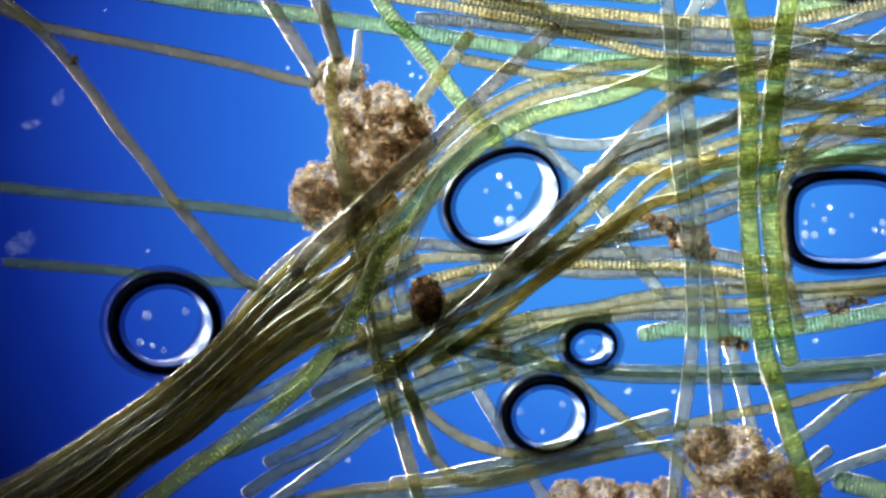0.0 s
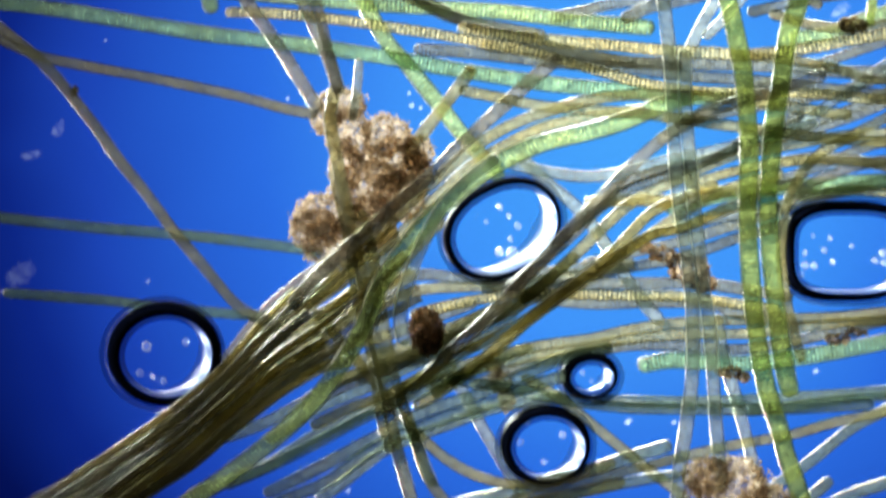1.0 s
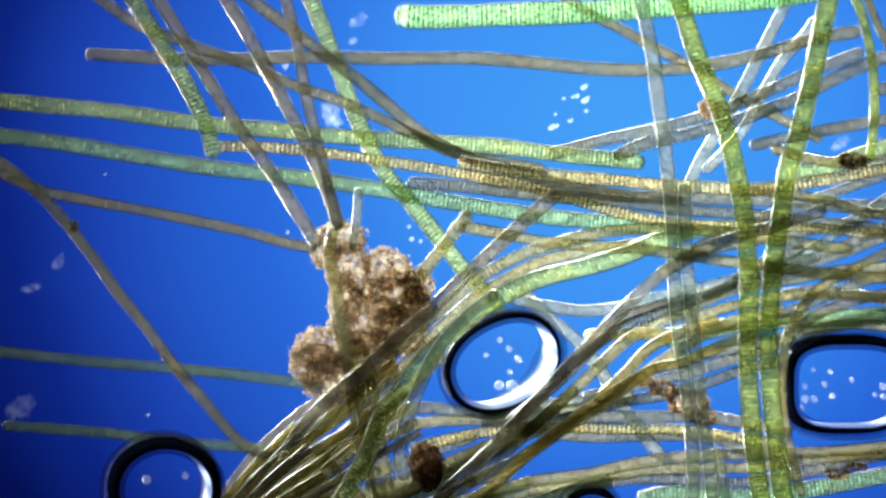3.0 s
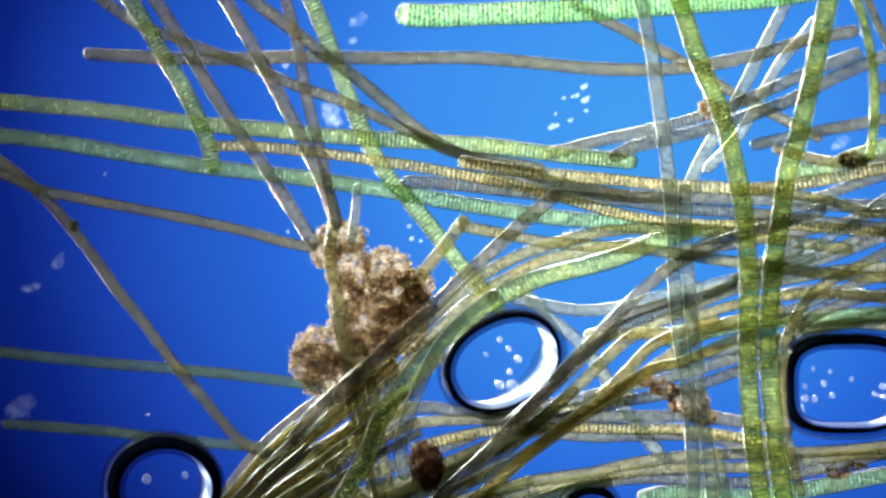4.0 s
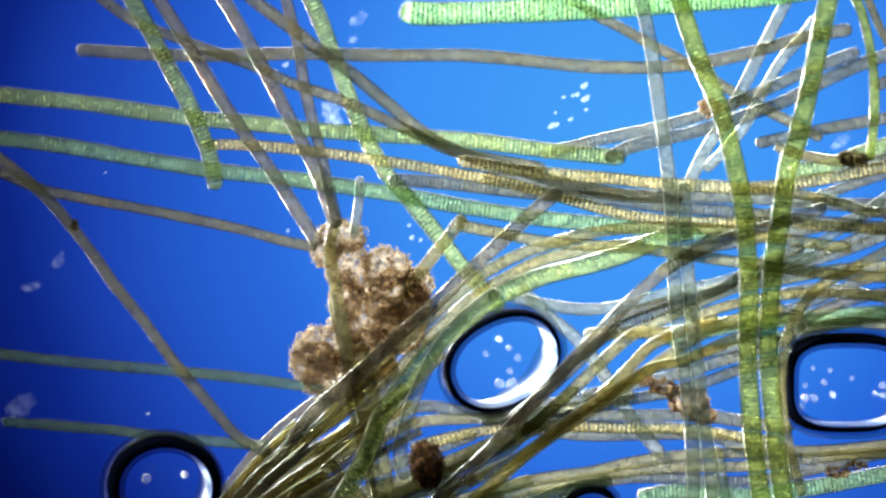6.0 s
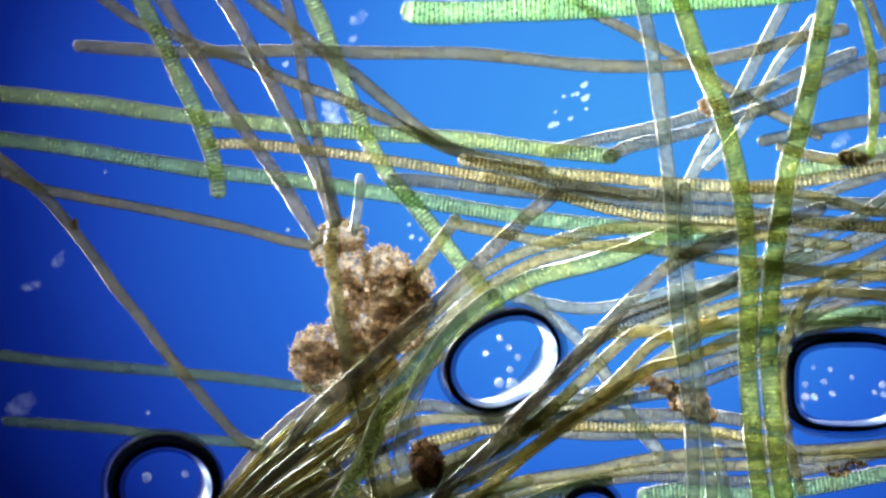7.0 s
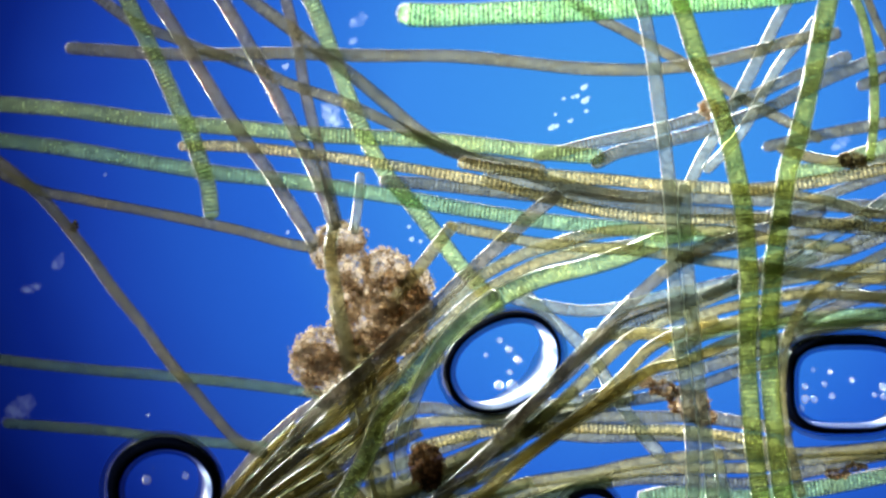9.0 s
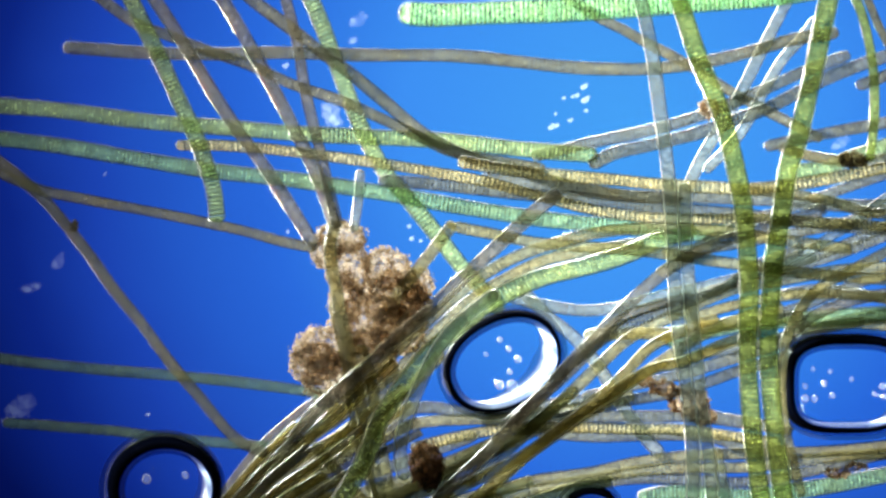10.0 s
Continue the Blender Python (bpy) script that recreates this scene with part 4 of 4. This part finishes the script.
for label, x, y, rx, ry, seed in (("faint pale flock drifting in the water", -0.745, -0.280, 0.030, 0.024, 20), ("faint pale flock drifting in the water", -0.678, -0.024, 0.012, 0.016, 21),
                                  ("faint pale flock drifting in the water", -0.725, -0.068, 0.020, 0.010, 22), ("pale crumbly flock in open water", -0.150, 0.402, 0.018, 0.014, 23),
                                  ("pale crumbly flock in open water", -0.158, 0.368, 0.008, 0.008, 24), ("pale flock resting near crossing filaments", 0.700, 0.185, 0.016, 0.014, 25)):
    clump("flock", label, "flock", [(x, y, rx * 0.7, ry * 0.7), (x + rx * 0.4, y + ry * 0.5, rx * 0.5, ry * 0.5), (x - rx * 0.5, y - ry * 0.3, rx * 0.4, ry * 0.5)], 0.005, HAZE, 0.6, seed, 0.03)
for x, y, r in ((0.248, 0.285, 0.007), (0.236, 0.270, 0.005), (0.250, 0.262, 0.008), (0.228, 0.268, 0.004), (0.212, 0.265, 0.004), (0.252, 0.243, 0.004), (0.224, 0.226, 0.005),
                (0.190, 0.214, 0.007), (0.200, 0.217, 0.005), (0.198, 0.238, 0.003), (-0.060, 0.040, 0.004), (-0.055, 0.018, 0.005), (-0.040, 0.014, 0.004), (-0.278, 0.322, 0.007),
                (0.325, -0.538, 0.007), (0.405, -0.540, 0.005), (-0.168, -0.660, 0.006), (0.655, -0.450, 0.006), (-0.520, -0.292, 0.004), (-0.595, 0.132, 0.003), (-0.274, 0.030, 0.004)):
    clump("pale_speck", "tiny bright speck floating in the water", "speck", [(x, y, r * 0.7, r * 0.6), (x + r * 0.5, y + r * 0.4, r * 0.4, r * 0.5)], r * 0.35, SPECK, 1.2, int(x * 999 + y * 77) % 500 + 30, 0.04)


# ---- what moves ----
def glide(thing, rows):
    """Slide a filament from its base by small shifts, some with a slight turn in degrees."""
    at = thing.location.copy()
    walk(thing, [(t, pose(at.x + dx, at.y + dy, at.z, 0, 0, *turn)) for t, dx, dy, *turn in rows])


def motions():
    # the field follows the camera, so its painted vignette stays put in view
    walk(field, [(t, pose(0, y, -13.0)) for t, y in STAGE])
    glide(glide_0, [(0, 0.052, -0.002, 0.6), (2, 0.045, -0.002, 0.6), (2.5, 0.042, -0.003, 0.6), (4, 0.036, -0.004, 0.6), (4.5, 0.033, -0.004, 0.6), (5, 0.029, -0.003, 0.6), (5.5, 0.026, -0.002, 0.55), (7, 0.018, 0.001, 0.1), (8, 0.011, 0.002, 0), (9, 0.004, -0, 0), (10, 0, -0, 0)])
    glide(glide_1, [(0, 0.112, -0.004, -0.7), (0.5, 0.106, -0.004, -0.7), (1.5, 0.096, -0.004, -0.7), (2.5, 0.088, -0.004, -0.7), (4, 0.07, -0.004, -0.7), (5, 0.058, -0.002, -0.7), (5.5, 0.054, 0.002, -0.9), (7, 0.038, 0.006, -1.1), (7.5, 0.032, 0.006, -1.1), (9, 0.013, 0.001, -0.3), (10, 0, -0, 0)])
    glide(glide_2, [(0, 0, 0.006), (2.5, 0, 0.006), (5, 0, 0.004), (7, 0, -0.004), (10, 0, -0)])
    glide(glide_3, [(0, 0.006, -0.006), (2.5, 0.008, -0.006), (5, 0.008, -0.002), (7.5, 0.002, -0), (10, 0, -0)])
    glide(glide_4, [(0, -0.002, 0.015), (2.5, -0.002, 0.014), (4, 0, 0.012), (5, 0, 0.009), (7, 0, 0.003), (8, 0, -0.001), (10, 0, -0)])
    glide(glide_5, [(0, 0, -0.006), (2.5, 0, -0.005), (5, 0, -0.001), (10, 0, -0)])
    glide(glide_6, [(0, -0.050, 0.125, 8), (1, -0.047, 0.115, 8), (2, -0.047, 0.11, 8), (2.5, -0.045, 0.107, 8), (4, -0.034, 0.075, 6), (5, -0.028, 0.06, 5), (5.5, -0.026, 0.056, 4.5), (7, -0.002, 0.038, 1), (7.5, 0.001, 0.031, 0.3), (8, -0.005, 0.014, 0), (9, -0.01, 0.007, 0), (10, 0, -0, 0)])
    glide(glide_7, [(0, 0.008, -0), (2.5, 0.008, -0), (4, 0, -0), (5.5, 0.004, -0), (7.5, 0.01, -0), (9, 0.002, -0), (10, 0, -0)])
    glide(glide_8, [(0, 0.008, -0), (2.5, 0.008, -0), (5, 0.002, -0), (10, 0, -0)])
    glide(glide_9, [(0, 0.085, -0.011, -0.8), (2.5, 0.078, -0.010, -0.8), (4, 0.056, -0.008, -0.6), (5.5, 0.042, -0.006, -0.5), (7, 0.044, -0.005, -0.4), (7.5, 0.036, -0.003, -0.3), (8, 0.02, -0.001, -0.1), (9, 0.004, -0, 0), (10, 0, -0, 0)])
    glide(glide_10, [(0, 0.064, -0.004), (1, 0.062, -0.004), (2.5, 0.054, -0.004), (4, 0.04, -0.001), (5, 0.028, -0.001), (5.5, 0.022, -0), (7.5, 0.01, -0), (9, 0.002, -0), (10, 0, -0)])
    glide(glide_11, [(0, -0.006, -0), (2.5, -0.006, -0.004), (4, -0.004, -0.002), (5.5, 0, -0), (7.5, 0.005, -0), (9, -0.003, -0), (10, 0, -0)])
    glide(glide_12, [(0, 0.034, 0.01), (2.5, 0.025, 0.006), (5, 0.018, 0.004), (7, 0.013, 0.003), (8.5, 0.004, -0), (10, 0, -0)])
    glide(glide_13, [(0, 0.06, 0.022), (2.5, 0.048, 0.016), (5, 0.03, 0.01), (7, 0.024, 0.008), (8.5, 0.008, 0.003), (10, 0, -0)])
    glide(glide_14, [(0, -0.034, -0.004), (2.5, -0.026, 0.002), (4, -0.024, 0.002), (5.5, -0.017, 0.003), (7, -0.012, 0.005), (8.5, -0.004, -0), (10, 0, -0)])
    glide(glide_15, [(0, -0.018, -0), (2.5, -0.012, -0.002), (7, -0.003, -0.002), (10, 0, -0)])
    glide(glide_16, [(0, 0.04, -0.01), (5, 0.03, -0.005), (7, 0.024, -0), (8.5, 0.004, -0), (10, 0, -0)])
    glide(glide_17, [(0, 0.01, 0.004), (5, 0.006, 0.002), (10, 0, -0)])
    glide(glide_18, [(0, 0.032, 0.044), (1, 0.034, 0.036), (2.5, 0.03, 0.024), (4, 0.022, 0.01), (5, 0.018, 0.008), (5.5, 0.02, 0.01), (7, 0.008, 0.008), (7.5, 0.004, 0.005), (10, 0, -0)])
    glide(glide_19, [(0, -0.003, -0.044), (2.5, -0.002, -0.034), (4, -0.005, -0.024), (5.5, -0.001, -0.016), (7.5, 0, -0.009), (10, 0, -0)])


motions()
